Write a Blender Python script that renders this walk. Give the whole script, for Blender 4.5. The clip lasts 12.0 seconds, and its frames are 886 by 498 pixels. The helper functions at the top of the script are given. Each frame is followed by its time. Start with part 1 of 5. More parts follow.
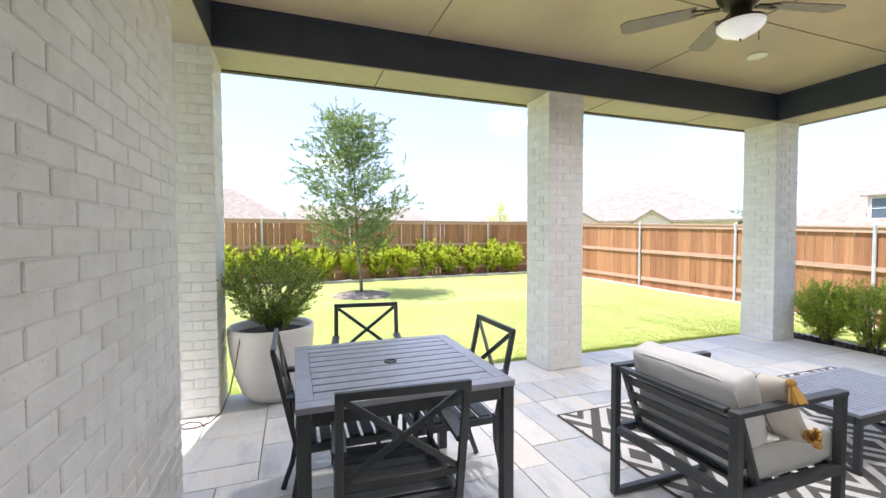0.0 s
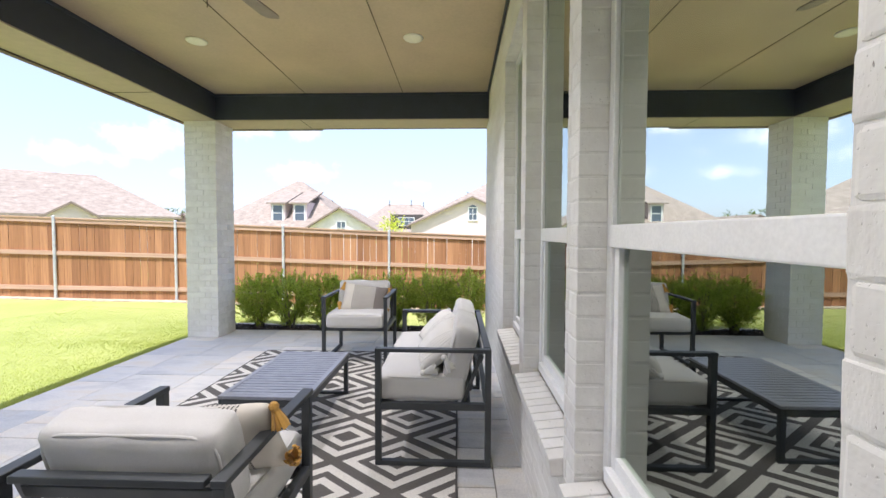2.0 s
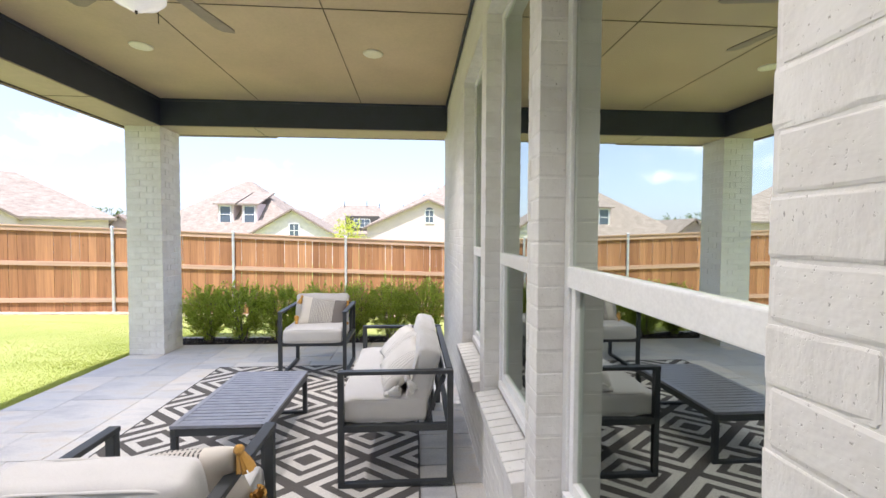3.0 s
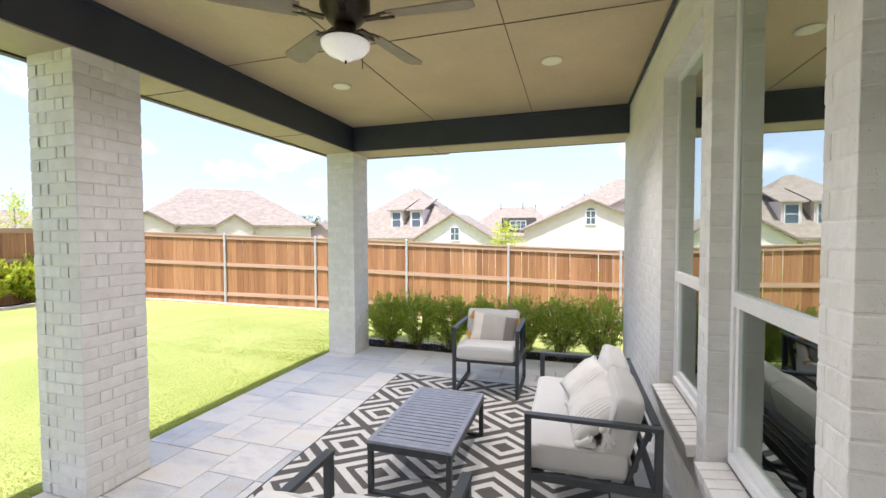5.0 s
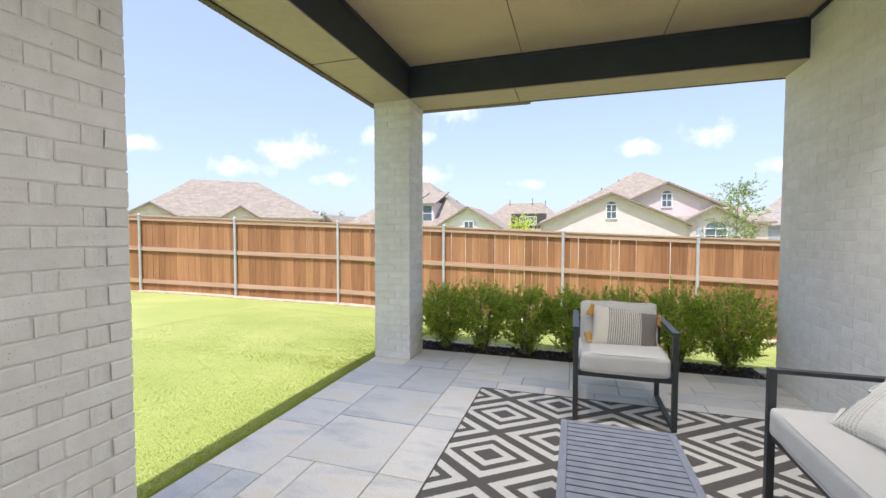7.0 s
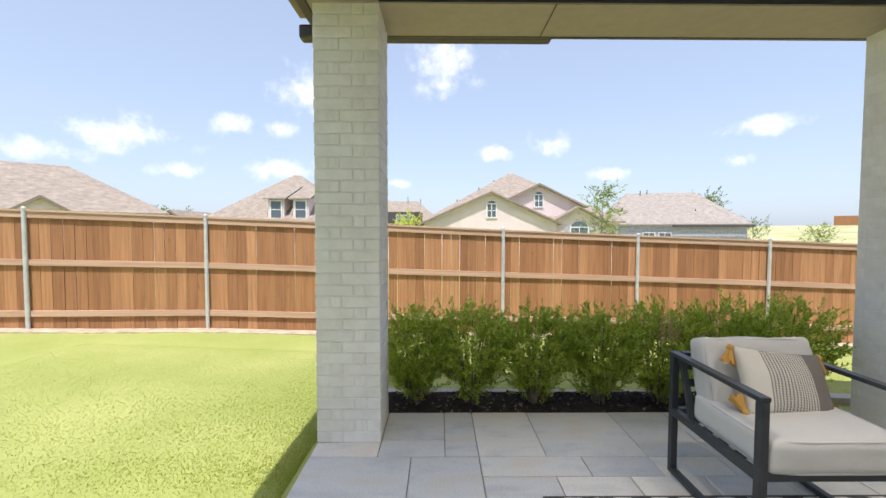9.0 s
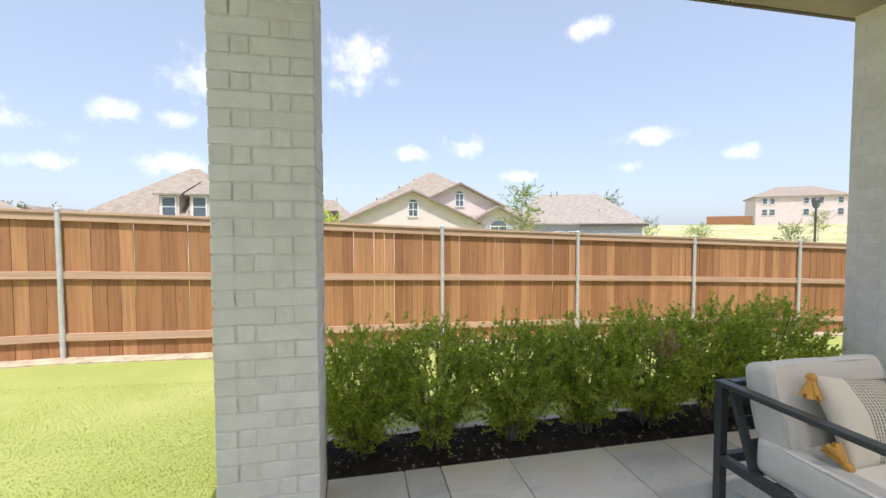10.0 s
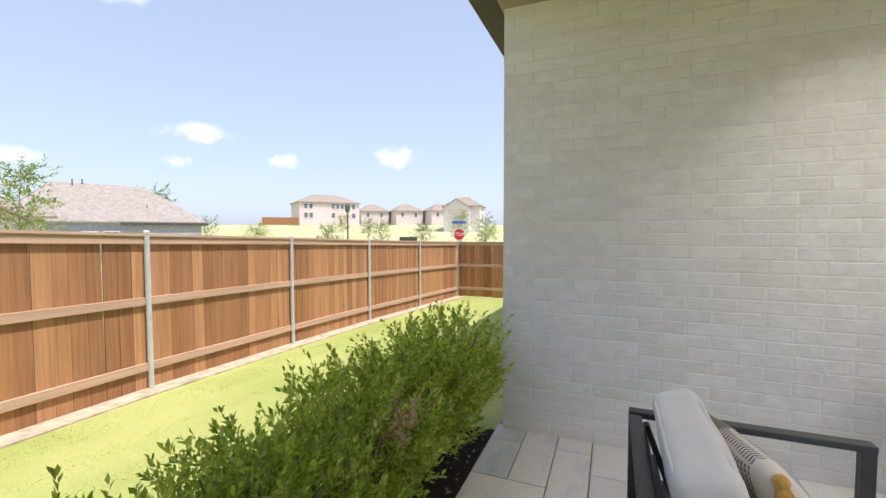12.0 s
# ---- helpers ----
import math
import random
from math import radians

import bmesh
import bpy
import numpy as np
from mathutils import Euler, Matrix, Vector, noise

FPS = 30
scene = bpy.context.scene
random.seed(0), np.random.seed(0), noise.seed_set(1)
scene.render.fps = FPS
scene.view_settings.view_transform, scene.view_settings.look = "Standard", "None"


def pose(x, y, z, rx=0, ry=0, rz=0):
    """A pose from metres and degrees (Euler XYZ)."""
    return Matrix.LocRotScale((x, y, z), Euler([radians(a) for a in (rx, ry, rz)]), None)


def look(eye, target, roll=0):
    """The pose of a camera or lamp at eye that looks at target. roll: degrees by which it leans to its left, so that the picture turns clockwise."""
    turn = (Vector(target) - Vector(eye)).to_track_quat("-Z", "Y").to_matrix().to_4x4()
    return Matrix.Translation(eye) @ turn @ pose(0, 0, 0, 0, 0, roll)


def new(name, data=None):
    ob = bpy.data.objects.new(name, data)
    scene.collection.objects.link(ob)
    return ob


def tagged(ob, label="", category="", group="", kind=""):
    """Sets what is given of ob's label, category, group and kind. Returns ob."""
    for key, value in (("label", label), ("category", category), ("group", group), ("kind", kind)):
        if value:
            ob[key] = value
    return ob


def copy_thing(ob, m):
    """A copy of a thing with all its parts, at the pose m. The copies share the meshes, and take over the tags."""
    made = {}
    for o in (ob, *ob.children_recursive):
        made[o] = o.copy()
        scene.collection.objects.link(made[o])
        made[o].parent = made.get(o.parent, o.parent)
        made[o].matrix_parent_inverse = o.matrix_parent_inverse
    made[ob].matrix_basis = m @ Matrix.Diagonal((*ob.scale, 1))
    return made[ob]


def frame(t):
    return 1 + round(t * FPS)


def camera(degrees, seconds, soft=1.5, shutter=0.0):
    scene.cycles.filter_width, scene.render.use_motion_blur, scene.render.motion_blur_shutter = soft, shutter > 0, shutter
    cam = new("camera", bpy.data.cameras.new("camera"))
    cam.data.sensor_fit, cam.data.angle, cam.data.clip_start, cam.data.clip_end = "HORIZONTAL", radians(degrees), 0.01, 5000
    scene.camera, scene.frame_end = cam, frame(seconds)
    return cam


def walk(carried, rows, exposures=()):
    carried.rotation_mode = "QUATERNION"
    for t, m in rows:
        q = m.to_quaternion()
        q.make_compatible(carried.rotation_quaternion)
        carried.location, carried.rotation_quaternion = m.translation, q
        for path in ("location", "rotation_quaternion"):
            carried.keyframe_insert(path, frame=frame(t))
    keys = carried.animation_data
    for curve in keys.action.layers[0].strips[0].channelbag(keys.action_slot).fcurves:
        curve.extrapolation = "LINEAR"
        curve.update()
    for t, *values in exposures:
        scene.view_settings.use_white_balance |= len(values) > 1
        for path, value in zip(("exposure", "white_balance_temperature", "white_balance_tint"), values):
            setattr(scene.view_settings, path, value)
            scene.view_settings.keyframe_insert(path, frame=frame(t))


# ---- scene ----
cam = camera(93.5, 12.0)
PATH = [
    (0, (0.198, -0.045, 1.385), (0.873, 1.836, 1.318), -0.2),
    (0.5, (0.253, 0.194, 1.33), (1.159, 1.976, 1.257), -0.4),
    (1, (0.464, 0.446, 1.352), (1.895, 1.842, 1.279), -0.2),
    (1.5, (0.757, 0.448, 1.354), (2.642, 1.112, 1.275), 0.0),
    (2, (0.692, 0.412, 1.378), (2.689, 0.484, 1.301), 0.2),
    (2.5, (0.655, 0.418, 1.421), (2.646, 0.252, 1.349), 0.2),
    (4.5, (0.646, 0.596, 1.759), (2.617, 0.928, 1.688), 0.1),
    (5, (0.83, 0.66, 1.671), (2.741, 1.247, 1.602), -0.2),
    (5.5, (1.12, 0.86, 1.463), (2.985, 1.578, 1.393), -0.0),
    (6, (1.418, 1.086, 1.4), (3.271, 1.834, 1.327), -0.0),
    (6.5, (1.668, 1.473, 1.412), (3.539, 2.176, 1.334), 0.1),
    (7, (1.813, 1.85, 1.392), (3.72, 2.447, 1.312), 0.1),
    (9, (3.323, 3.159, 1.384), (5.321, 3.141, 1.298), 0.1),
    (9.5, (3.724, 3.324, 1.389), (5.714, 3.147, 1.301), 0.0),
    (10, (4.147, 3.375, 1.356), (6.103, 2.966, 1.269), -0.1),
    (10.5, (4.646, 3.33, 1.343), (6.504, 2.597, 1.252), 0.1),
    (11, (5.066, 3.251, 1.358), (6.727, 2.142, 1.261), -0.0),
    (11.5, (5.474, 3.017, 1.344), (6.778, 1.504, 1.249), 0.0),
    (12, (5.732, 2.797, 1.355), (6.482, 0.945, 1.263), -0.1),
]
EXPOSURES = [(0, 1.08, 5950, 18), (1, 0.84, 5950, 18), (2.5, 0.92, 6050, 19), (4.5, 1.0, 6100, 20), (5, 0.86, 6100, 18), (5.5, 0.72, 6050, 16), (7, 0.56, 6100, 15), (9, 0.44, 6350, 14), (11, 0.46, 6400, 14), (11.5, 0.54, 6400, 15), (12, 0.5, 6400, 15)]
walk(cam, [(t, look(eye, target, roll)) for t, eye, target, roll in PATH], EXPOSURES)

# ---- world and sun ----
SUN_TO = Vector((0.42, -0.035, -1.0)).normalized()
world = bpy.data.worlds.new("sky")
scene.world = world
world.use_nodes = True
wn, wl = world.node_tree.nodes, world.node_tree.links
wn.clear()
w_out = wn.new("ShaderNodeOutputWorld")
w_bg = wn.new("ShaderNodeBackground")
w_sky = wn.new("ShaderNodeTexSky")
w_sky.sky_type = "NISHITA"
w_sky.sun_disc = False
w_sky.sun_elevation = math.asin(-SUN_TO.z)
w_sky.sun_rotation = math.atan2(-SUN_TO.x, -SUN_TO.y)
w_sky.dust_density = 1.6
w_sky.ozone_density = 1.2
w_bg.inputs["Strength"].default_value = 0.142
w_geo = wn.new("ShaderNodeTexCoord")
w_noise = wn.new("ShaderNodeTexNoise")
w_noise.inputs["Scale"].default_value = 16.0
w_noise.inputs["Detail"].default_value = 8.0
w_noise.inputs["Roughness"].default_value = 0.6
wl.new(w_geo.outputs["Generated"], w_noise.inputs["Vector"])


def wmath(op, a, b=None, c=None):
    n = wn.new("ShaderNodeMath")
    n.operation = op
    for i, v in enumerate((a, b, c)):
        if v is None:
            continue
        if isinstance(v, (int, float)):
            n.inputs[i].default_value = v
        else:
            wl.new(v, n.inputs[i])
    return n.outputs[0]


# fair-weather clouds: bearing from +y towards +x, elevation, half width, half height (degrees)
CLOUDS = [
    (90, 21.5, 6.5, 4.2), (52.9, 10.3, 6.5, 2.2), (63.7, 12.8, 3.4, 1.6), (72.5, 17.0, 5.0, 3.4), (69.4, 12.6, 2.6, 1.5),
    (104.4, 11.4, 3.4, 1.9), (97.3, 10.3, 2.6, 1.2), (128, 11.3, 4.6, 1.3), (125.7, 8.0, 1.6, 1.0), (137, 8.6, 2.4, 1.1),
    (70, 7.7, 5.0, 1.6), (151.7, 9.8, 2.8, 1.9), (19.8, 7.6, 6.0, 2.2), (29, 14.2, 4.6, 2.0), (47, 8.0, 4.0, 1.5),
    (112, 7.2, 3.0, 0.9), (84, 6.5, 2.6, 0.9), (5, 9.5, 4.5, 1.6), (36, 9.5, 3.0, 1.2), (58, 7.0, 3.5, 1.2), (121, 24, 3.0, 1.6),
]
w_sep = wn.new("ShaderNodeSeparateXYZ")
wl.new(w_geo.outputs["Generated"], w_sep.inputs[0])
w_az = wmath("ARCTAN2", w_sep.outputs["X"], w_sep.outputs["Y"])
w_el = wmath("ARCSINE", w_sep.outputs["Z"])
cover = None
for az, el, half_w, half_h in CLOUDS:
    du = wmath("DIVIDE", wmath("SUBTRACT", w_az, radians(az)), radians(half_w * 1.15))
    dv = wmath("DIVIDE", wmath("SUBTRACT", w_el, radians(el)), radians(half_h * 1.12))
    d2 = wmath("ADD", wmath("MULTIPLY", du, du), wmath("MULTIPLY", dv, dv))
    puff = wmath("SUBTRACT", 1.0, wmath("SQRT", d2))
    cover = puff if cover is None else wmath("MAXIMUM", cover, puff)
w_fluff = wmath("MULTIPLY_ADD", wmath("SUBTRACT", w_noise.outputs["Fac"], 0.53), 2.9, cover)
w_ramp = wn.new("ShaderNodeMapRange")
w_ramp.inputs["From Min"].default_value = 0.0
w_ramp.inputs["From Max"].default_value = 1.3
w_ramp.interpolation_type = "SMOOTHSTEP"
wl.new(w_fluff, w_ramp.inputs["Value"])
w_gate = wn.new("ShaderNodeMapRange")
w_gate.inputs["From Min"].default_value = -0.35
w_gate.inputs["From Max"].default_value = 0.2
wl.new(cover, w_gate.inputs["Value"])
w_fac = wmath("MULTIPLY", wmath("MULTIPLY", w_ramp.outputs[0], w_gate.outputs[0]), 0.85)
# summer haze, thicker towards the horizon
w_hz = wn.new("ShaderNodeMapRange")
w_hz.inputs["From Min"].default_value = 0.5
w_hz.inputs["From Max"].default_value = 0.0
w_hz.inputs["To Min"].default_value = 0.45
w_hz.inputs["To Max"].default_value = 0.6
wl.new(w_sep.outputs["Z"], w_hz.inputs["Value"])
w_haze = wn.new("ShaderNodeMixRGB")
w_haze.inputs[2].default_value = (4.0, 4.7, 5.7, 1)
wl.new(w_hz.outputs[0], w_haze.inputs[0])
wl.new(w_sky.outputs[0], w_haze.inputs[1])
w_mix = wn.new("ShaderNodeMixRGB")
w_mix.inputs[2].default_value = (7.8, 7.8, 7.9, 1)
wl.new(w_fac, w_mix.inputs[0])
wl.new(w_haze.outputs[0], w_mix.inputs[1])
wl.new(w_mix.outputs[0], w_bg.inputs["Color"])
wl.new(w_bg.outputs[0], w_out.inputs["Surface"])

sun = new("sun", bpy.data.lights.new("sun", "SUN"))
sun.data.energy = 4.2
sun.data.angle = radians(0.53)
sun.data.color = (1.0, 0.965, 0.91)
sun.matrix_world = look((0, 0, 30), Vector((0, 0, 30)) + SUN_TO)


# fill added below the four unlit downlights and the unlit fan light, watts each
DOWN_FILL_W = 6.5
FAN_FILL_W = 16.0


# ---- materials ----
def lin(h):
    """Linear colour from an sRGB hex string."""
    c = [int(h[i:i + 2], 16) / 255 for i in (0, 2, 4)]
    return tuple(v / 12.92 if v <= 0.04045 else ((v + 0.055) / 1.055) ** 2.4 for v in c) + (1.0,)


class Mat:
    """A small builder of principled node materials."""

    def __init__(self, name, rough=0.6, metal=0.0):
        self.m = bpy.data.materials.new(name)
        self.m.use_nodes = True
        self.n, self.l = self.m.node_tree.nodes, self.m.node_tree.links
        self.b = self.n["Principled BSDF"]
        self.b.inputs["Roughness"].default_value = rough
        self.b.inputs["Metallic"].default_value = metal
        self.co = self.n.new("ShaderNodeTexCoord").outputs["Object"]
        self.gen = self.n.new("ShaderNodeNewGeometry")
        self.info = self.n.new("ShaderNodeObjectInfo")

    def noise(self, scale, detail=4, stretch=None, rough=0.55):
        t = self.n.new("ShaderNodeTexNoise")
        t.inputs["Scale"].default_value = scale
        t.inputs["Detail"].default_value = detail
        t.inputs["Roughness"].default_value = rough
        src = self.co
        if stretch:
            mp = self.n.new("ShaderNodeMapping")
            mp.inputs["Scale"].default_value = stretch
            self.l.new(self.co, mp.inputs[0])
            add = self.n.new("ShaderNodeVectorMath")
            add.operation = "ADD"
            cmb = self.n.new("ShaderNodeCombineXYZ")
            mul = self.n.new("ShaderNodeMath")
            mul.operation = "MULTIPLY"
            mul.inputs[1].default_value = 40.0
            self.l.new(self.info.outputs["Random"], mul.inputs[0])
            self.l.new(mul.outputs[0], cmb.inputs[0])
            self.l.new(mul.outputs[0], cmb.inputs[1])
            self.l.new(mp.outputs[0], add.inputs[0])
            self.l.new(cmb.outputs[0], add.inputs[1])
            src = add.outputs[0]
        self.l.new(src, t.inputs["Vector"])
        return t.outputs["Fac"]

    def ramp(self, fac, stops, mode="LINEAR"):
        r = self.n.new("ShaderNodeValToRGB")
        r.color_ramp.interpolation = mode
        e = r.color_ramp.elements
        while len(e) < len(stops):
            e.new(0.5)
        for k, (p, c) in enumerate(stops):
            e[k].position = p
            e[k].color = c if len(c) == 4 else (*c, 1)
        self.l.new(fac, r.inputs[0])
        return r.outputs[0]

    def mix(self, fac, a, b, blend="MIX"):
        x = self.n.new("ShaderNodeMixRGB")
        x.blend_type = blend
        for i, v in enumerate((fac, a, b)):
            if isinstance(v, (int, float)):
                x.inputs[i].default_value = v
            elif isinstance(v, tuple):
                x.inputs[i].default_value = v if len(v) == 4 else (*v, 1)
            else:
                self.l.new(v, x.inputs[i])
        return x.outputs[0]

    def math(self, op, a, b=None):
        x = self.n.new("ShaderNodeMath")
        x.operation = op
        for i, v in enumerate((a, b)):
            if v is None:
                continue
            if isinstance(v, (int, float)):
                x.inputs[i].default_value = v
            else:
                self.l.new(v, x.inputs[i])
        return x.outputs[0]

    def xyz(self):
        s = self.n.new("ShaderNodeSeparateXYZ")
        self.l.new(self.co, s.inputs[0])
        return s.outputs

    def color(self, c):
        if isinstance(c, tuple):
            self.b.inputs["Base Color"].default_value = c if len(c) == 4 else (*c, 1)
        else:
            self.l.new(c, self.b.inputs["Base Color"])
        return self

    def rough(self, r):
        self.l.new(r, self.b.inputs["Roughness"])
        return self

    def bump(self, h, strength=0.3, dist=0.01):
        b = self.n.new("ShaderNodeBump")
        b.inputs["Strength"].default_value = strength
        b.inputs["Distance"].default_value = dist
        self.l.new(h, b.inputs["Height"])
        self.l.new(b.outputs[0], self.b.inputs["Normal"])
        return self


def plain(name, c, rough=0.6, metal=0.0, vary=0.12, scale=14, bump=0.15, fine=120, dist=0.004):
    """A near-plain surface: two scales of tone, and a fine grain."""
    m = Mat(name, rough, metal)
    c = c if len(c) == 4 else (*c, 1)
    dark = tuple(v * (1 - vary) for v in c[:3])
    light = tuple(min(1, v * (1 + vary)) for v in c[:3])
    big = m.ramp(m.noise(scale), [(0.3, dark), (0.7, light)])
    small = m.ramp(m.noise(fine, 2), [(0.3, (0.92, 0.92, 0.92)), (0.7, (1, 1, 1))])
    m.color(m.mix(1.0, big, small, "MULTIPLY"))
    m.bump(m.noise(fine, 3), bump, dist)
    return m.m


def painted_brick():
    """Thick limewash over brick: soft blotches, brush drag and small dark pits."""
    m = Mat("painted_brick", 0.66)
    base = m.ramp(m.info.outputs["Random"], [(0.0, (0.775, 0.76, 0.725)), (0.5, (0.805, 0.79, 0.755)), (1.0, (0.835, 0.825, 0.795))])
    blot = m.ramp(m.noise(9, 5, (0.25, 1, 1)), [(0.3, (0.89, 0.88, 0.87)), (0.65, (1, 1, 1))])
    c = m.mix(1.0, base, blot, "MULTIPLY")
    pits = m.noise(170, 2, (0.25, 1, 1), 0.5)
    zone = m.ramp(m.noise(14, 3, (0.25, 1, 1)), [(0.36, (0, 0, 0)), (0.55, (1, 1, 1))])
    hole = m.ramp(pits, [(0.26, (0.40, 0.37, 0.34)), (0.335, (1, 1, 1))])
    m.color(m.mix(m.math("MULTIPLY", zone, 0.9), c, m.mix(1.0, c, hole, "MULTIPLY")))
    drag = m.noise(40, 4, (0.06, 1, 1))
    sink = m.math("MULTIPLY", m.math("MINIMUM", pits, 0.36), 2.2)
    m.bump(m.math("ADD", m.math("ADD", sink, m.math("MULTIPLY", drag, 0.35)), m.noise(24, 3, (0.25, 1, 1))), 0.5, 0.006)
    return m.m


def paver_stone():
    m = Mat("paver_stone", 0.55)
    base = m.ramp(m.info.outputs["Random"], [(0.0, (0.55, 0.56, 0.575)), (0.3, (0.65, 0.65, 0.64)), (0.6, (0.72, 0.70, 0.66)), (1.0, (0.78, 0.745, 0.69))])
    veins = m.noise(5, 7, (1, 0.35, 1), 0.65)
    tone = m.ramp(veins, [(0.28, (0.70, 0.71, 0.74)), (0.5, (1, 1, 1)), (0.70, (1.0, 0.92, 0.80))])
    c = m.mix(1.0, base, tone, "MULTIPLY")
    grain = m.ramp(m.noise(90, 3, (1, 1, 1)), [(0.3, (0.86, 0.86, 0.86)), (0.6, (1, 1, 1))])
    m.color(m.mix(1.0, c, grain, "MULTIPLY"))
    m.rough(m.ramp(veins, [(0.3, (0.42,) * 3), (0.7, (0.68,) * 3)]))
    m.bump(m.math("ADD", veins, m.math("MULTIPLY", m.noise(45, 5, (1, 1, 1)), 0.35)), 0.35, 0.006)
    return m.m


def cedar(name, tint=1.0):
    m = Mat(name, 0.7)
    base = m.ramp(m.info.outputs["Random"], [(0.0, (0.235 * tint, 0.106 * tint, 0.046 * tint)), (0.5, (0.305 * tint, 0.145 * tint, 0.064 * tint)), (1.0, (0.375 * tint, 0.19 * tint, 0.09 * tint))])
    grain = m.noise(1, 6, (34, 34, 1.3), 0.6)
    g = m.ramp(grain, [(0.3, (0.76, 0.73, 0.70)), (0.5, (1, 1, 1)), (0.68, (1.2, 1.17, 1.1))])
    c = m.mix(1.0, base, g, "MULTIPLY")
    knots = m.ramp(m.noise(1, 2, (9, 9, 3.4)), [(0.70, (1, 1, 1)), (0.80, (0.45, 0.4, 0.36))])
    m.color(m.mix(1.0, c, knots, "MULTIPLY"))
    m.bump(grain, 0.3, 0.004)
    return m.m


def rail_wood():
    m = Mat("rail_wood", 0.7)
    grain = m.noise(1, 5, (1.5, 26, 26), 0.6)
    m.color(m.ramp(grain, [(0.3, (0.40, 0.25, 0.165)), (0.7, (0.55, 0.37, 0.26))]))
    m.bump(grain, 0.25, 0.003)
    return m.m


def lawn_material():
    m = Mat("lawn", 0.85)
    patch = m.noise(0.55, 6, None, 0.6)
    c = m.ramp(patch, [(0.30, (0.28, 0.325, 0.08)), (0.5, (0.335, 0.37, 0.105)), (0.68, (0.41, 0.425, 0.145))])
    fine = m.ramp(m.noise(38, 5, None, 0.7), [(0.3, (0.84, 0.85, 0.78)), (0.62, (1.04, 1.04, 1.0))])
    # distance haze put into the colour: far grass turns paler and yellower
    s = m.xyz()
    away = m.math("SUBTRACT", m.math("MULTIPLY", s[0], 0.58), m.math("MULTIPLY", s[1], 0.82))
    edge = m.math("ADD", away, m.math("MULTIPLY", m.noise(0.12, 4), 14.0))
    dry = m.ramp(m.math("DIVIDE", edge, 100.0), [(0.34, (0, 0, 0)), (0.44, (1, 1, 1))])
    hazed_grass = m.ramp(m.noise(0.16, 6, None, 0.65), [(0.35, (0.34, 0.36, 0.16)), (0.5, (0.46, 0.44, 0.24)), (0.66, (0.56, 0.50, 0.33))])
    c = m.mix(dry, c, hazed_grass)
    m.color(m.mix(1.0, c, fine, "MULTIPLY"))
    m.bump(m.noise(60, 4, None, 0.7), 0.35, 0.015)
    return m.m


def leaf(name, low, mid, high, tip=None, through_light=0.35):
    m = Mat(name, 0.42)
    stops = [(0.0, low), (0.5, mid), (0.95, high)]
    if tip:
        stops.append((1.0, tip))
    c = m.ramp(m.gen.outputs["Random Per Island"], stops)
    m.color(c)
    tr = m.n.new("ShaderNodeBsdfTranslucent")
    lift = m.mix(1.0, c, (1.3, 1.35, 0.7), "MULTIPLY")
    m.l.new(lift, tr.inputs["Color"])
    mx = m.n.new("ShaderNodeMixShader")
    mx.inputs[0].default_value = through_light
    m.l.new(m.b.outputs[0], mx.inputs[1])
    m.l.new(tr.outputs[0], mx.inputs[2])
    m.l.new(mx.outputs[0], m.n["Material Output"].inputs["Surface"])
    return m.m


def bark_material():
    m = Mat("bark", 0.85)
    g = m.noise(1, 5, (30, 30, 6))
    m.color(m.ramp(g, [(0.3, (0.11, 0.09, 0.07)), (0.7, (0.26, 0.225, 0.185))]))
    m.bump(g, 0.6, 0.006)
    return m.m


def shingles(name, a, b):
    m = Mat(name, 0.9)
    r = m.ramp(m.noise(2.2, 6, None, 0.75), [(0.32, a), (0.68, b)])
    rows = m.ramp(m.noise(1, 3, (3.0, 3.0, 11.0)), [(0.35, (0.78, 0.78, 0.78)), (0.65, (1, 1, 1))])
    m.color(m.mix(1.0, r, rows, "MULTIPLY"))
    m.bump(m.noise(7, 3), 0.3, 0.03)
    return m.m


def glass_pane(name, ior, tint, see):
    m = Mat(name, 0.0)
    gl = m.n.new("ShaderNodeBsdfGlossy")
    gl.inputs["Roughness"].default_value = 0.0
    gl.inputs["Color"].default_value = tint
    tp = m.n.new("ShaderNodeBsdfTransparent")
    tp.inputs["Color"].default_value = see
    fr = m.n.new("ShaderNodeFresnel")
    fr.inputs["IOR"].default_value = ior
    mx = m.n.new("ShaderNodeMixShader")
    m.l.new(fr.outputs[0], mx.inputs[0])
    m.l.new(tp.outputs[0], mx.inputs[1])
    m.l.new(gl.outputs[0], mx.inputs[2])
    m.l.new(mx.outputs[0], m.n["Material Output"].inputs["Surface"])
    return m.m


def far_glass():
    m = Mat("far_window_glass", 0.08)
    m.color((0.10, 0.13, 0.16))
    return m.m


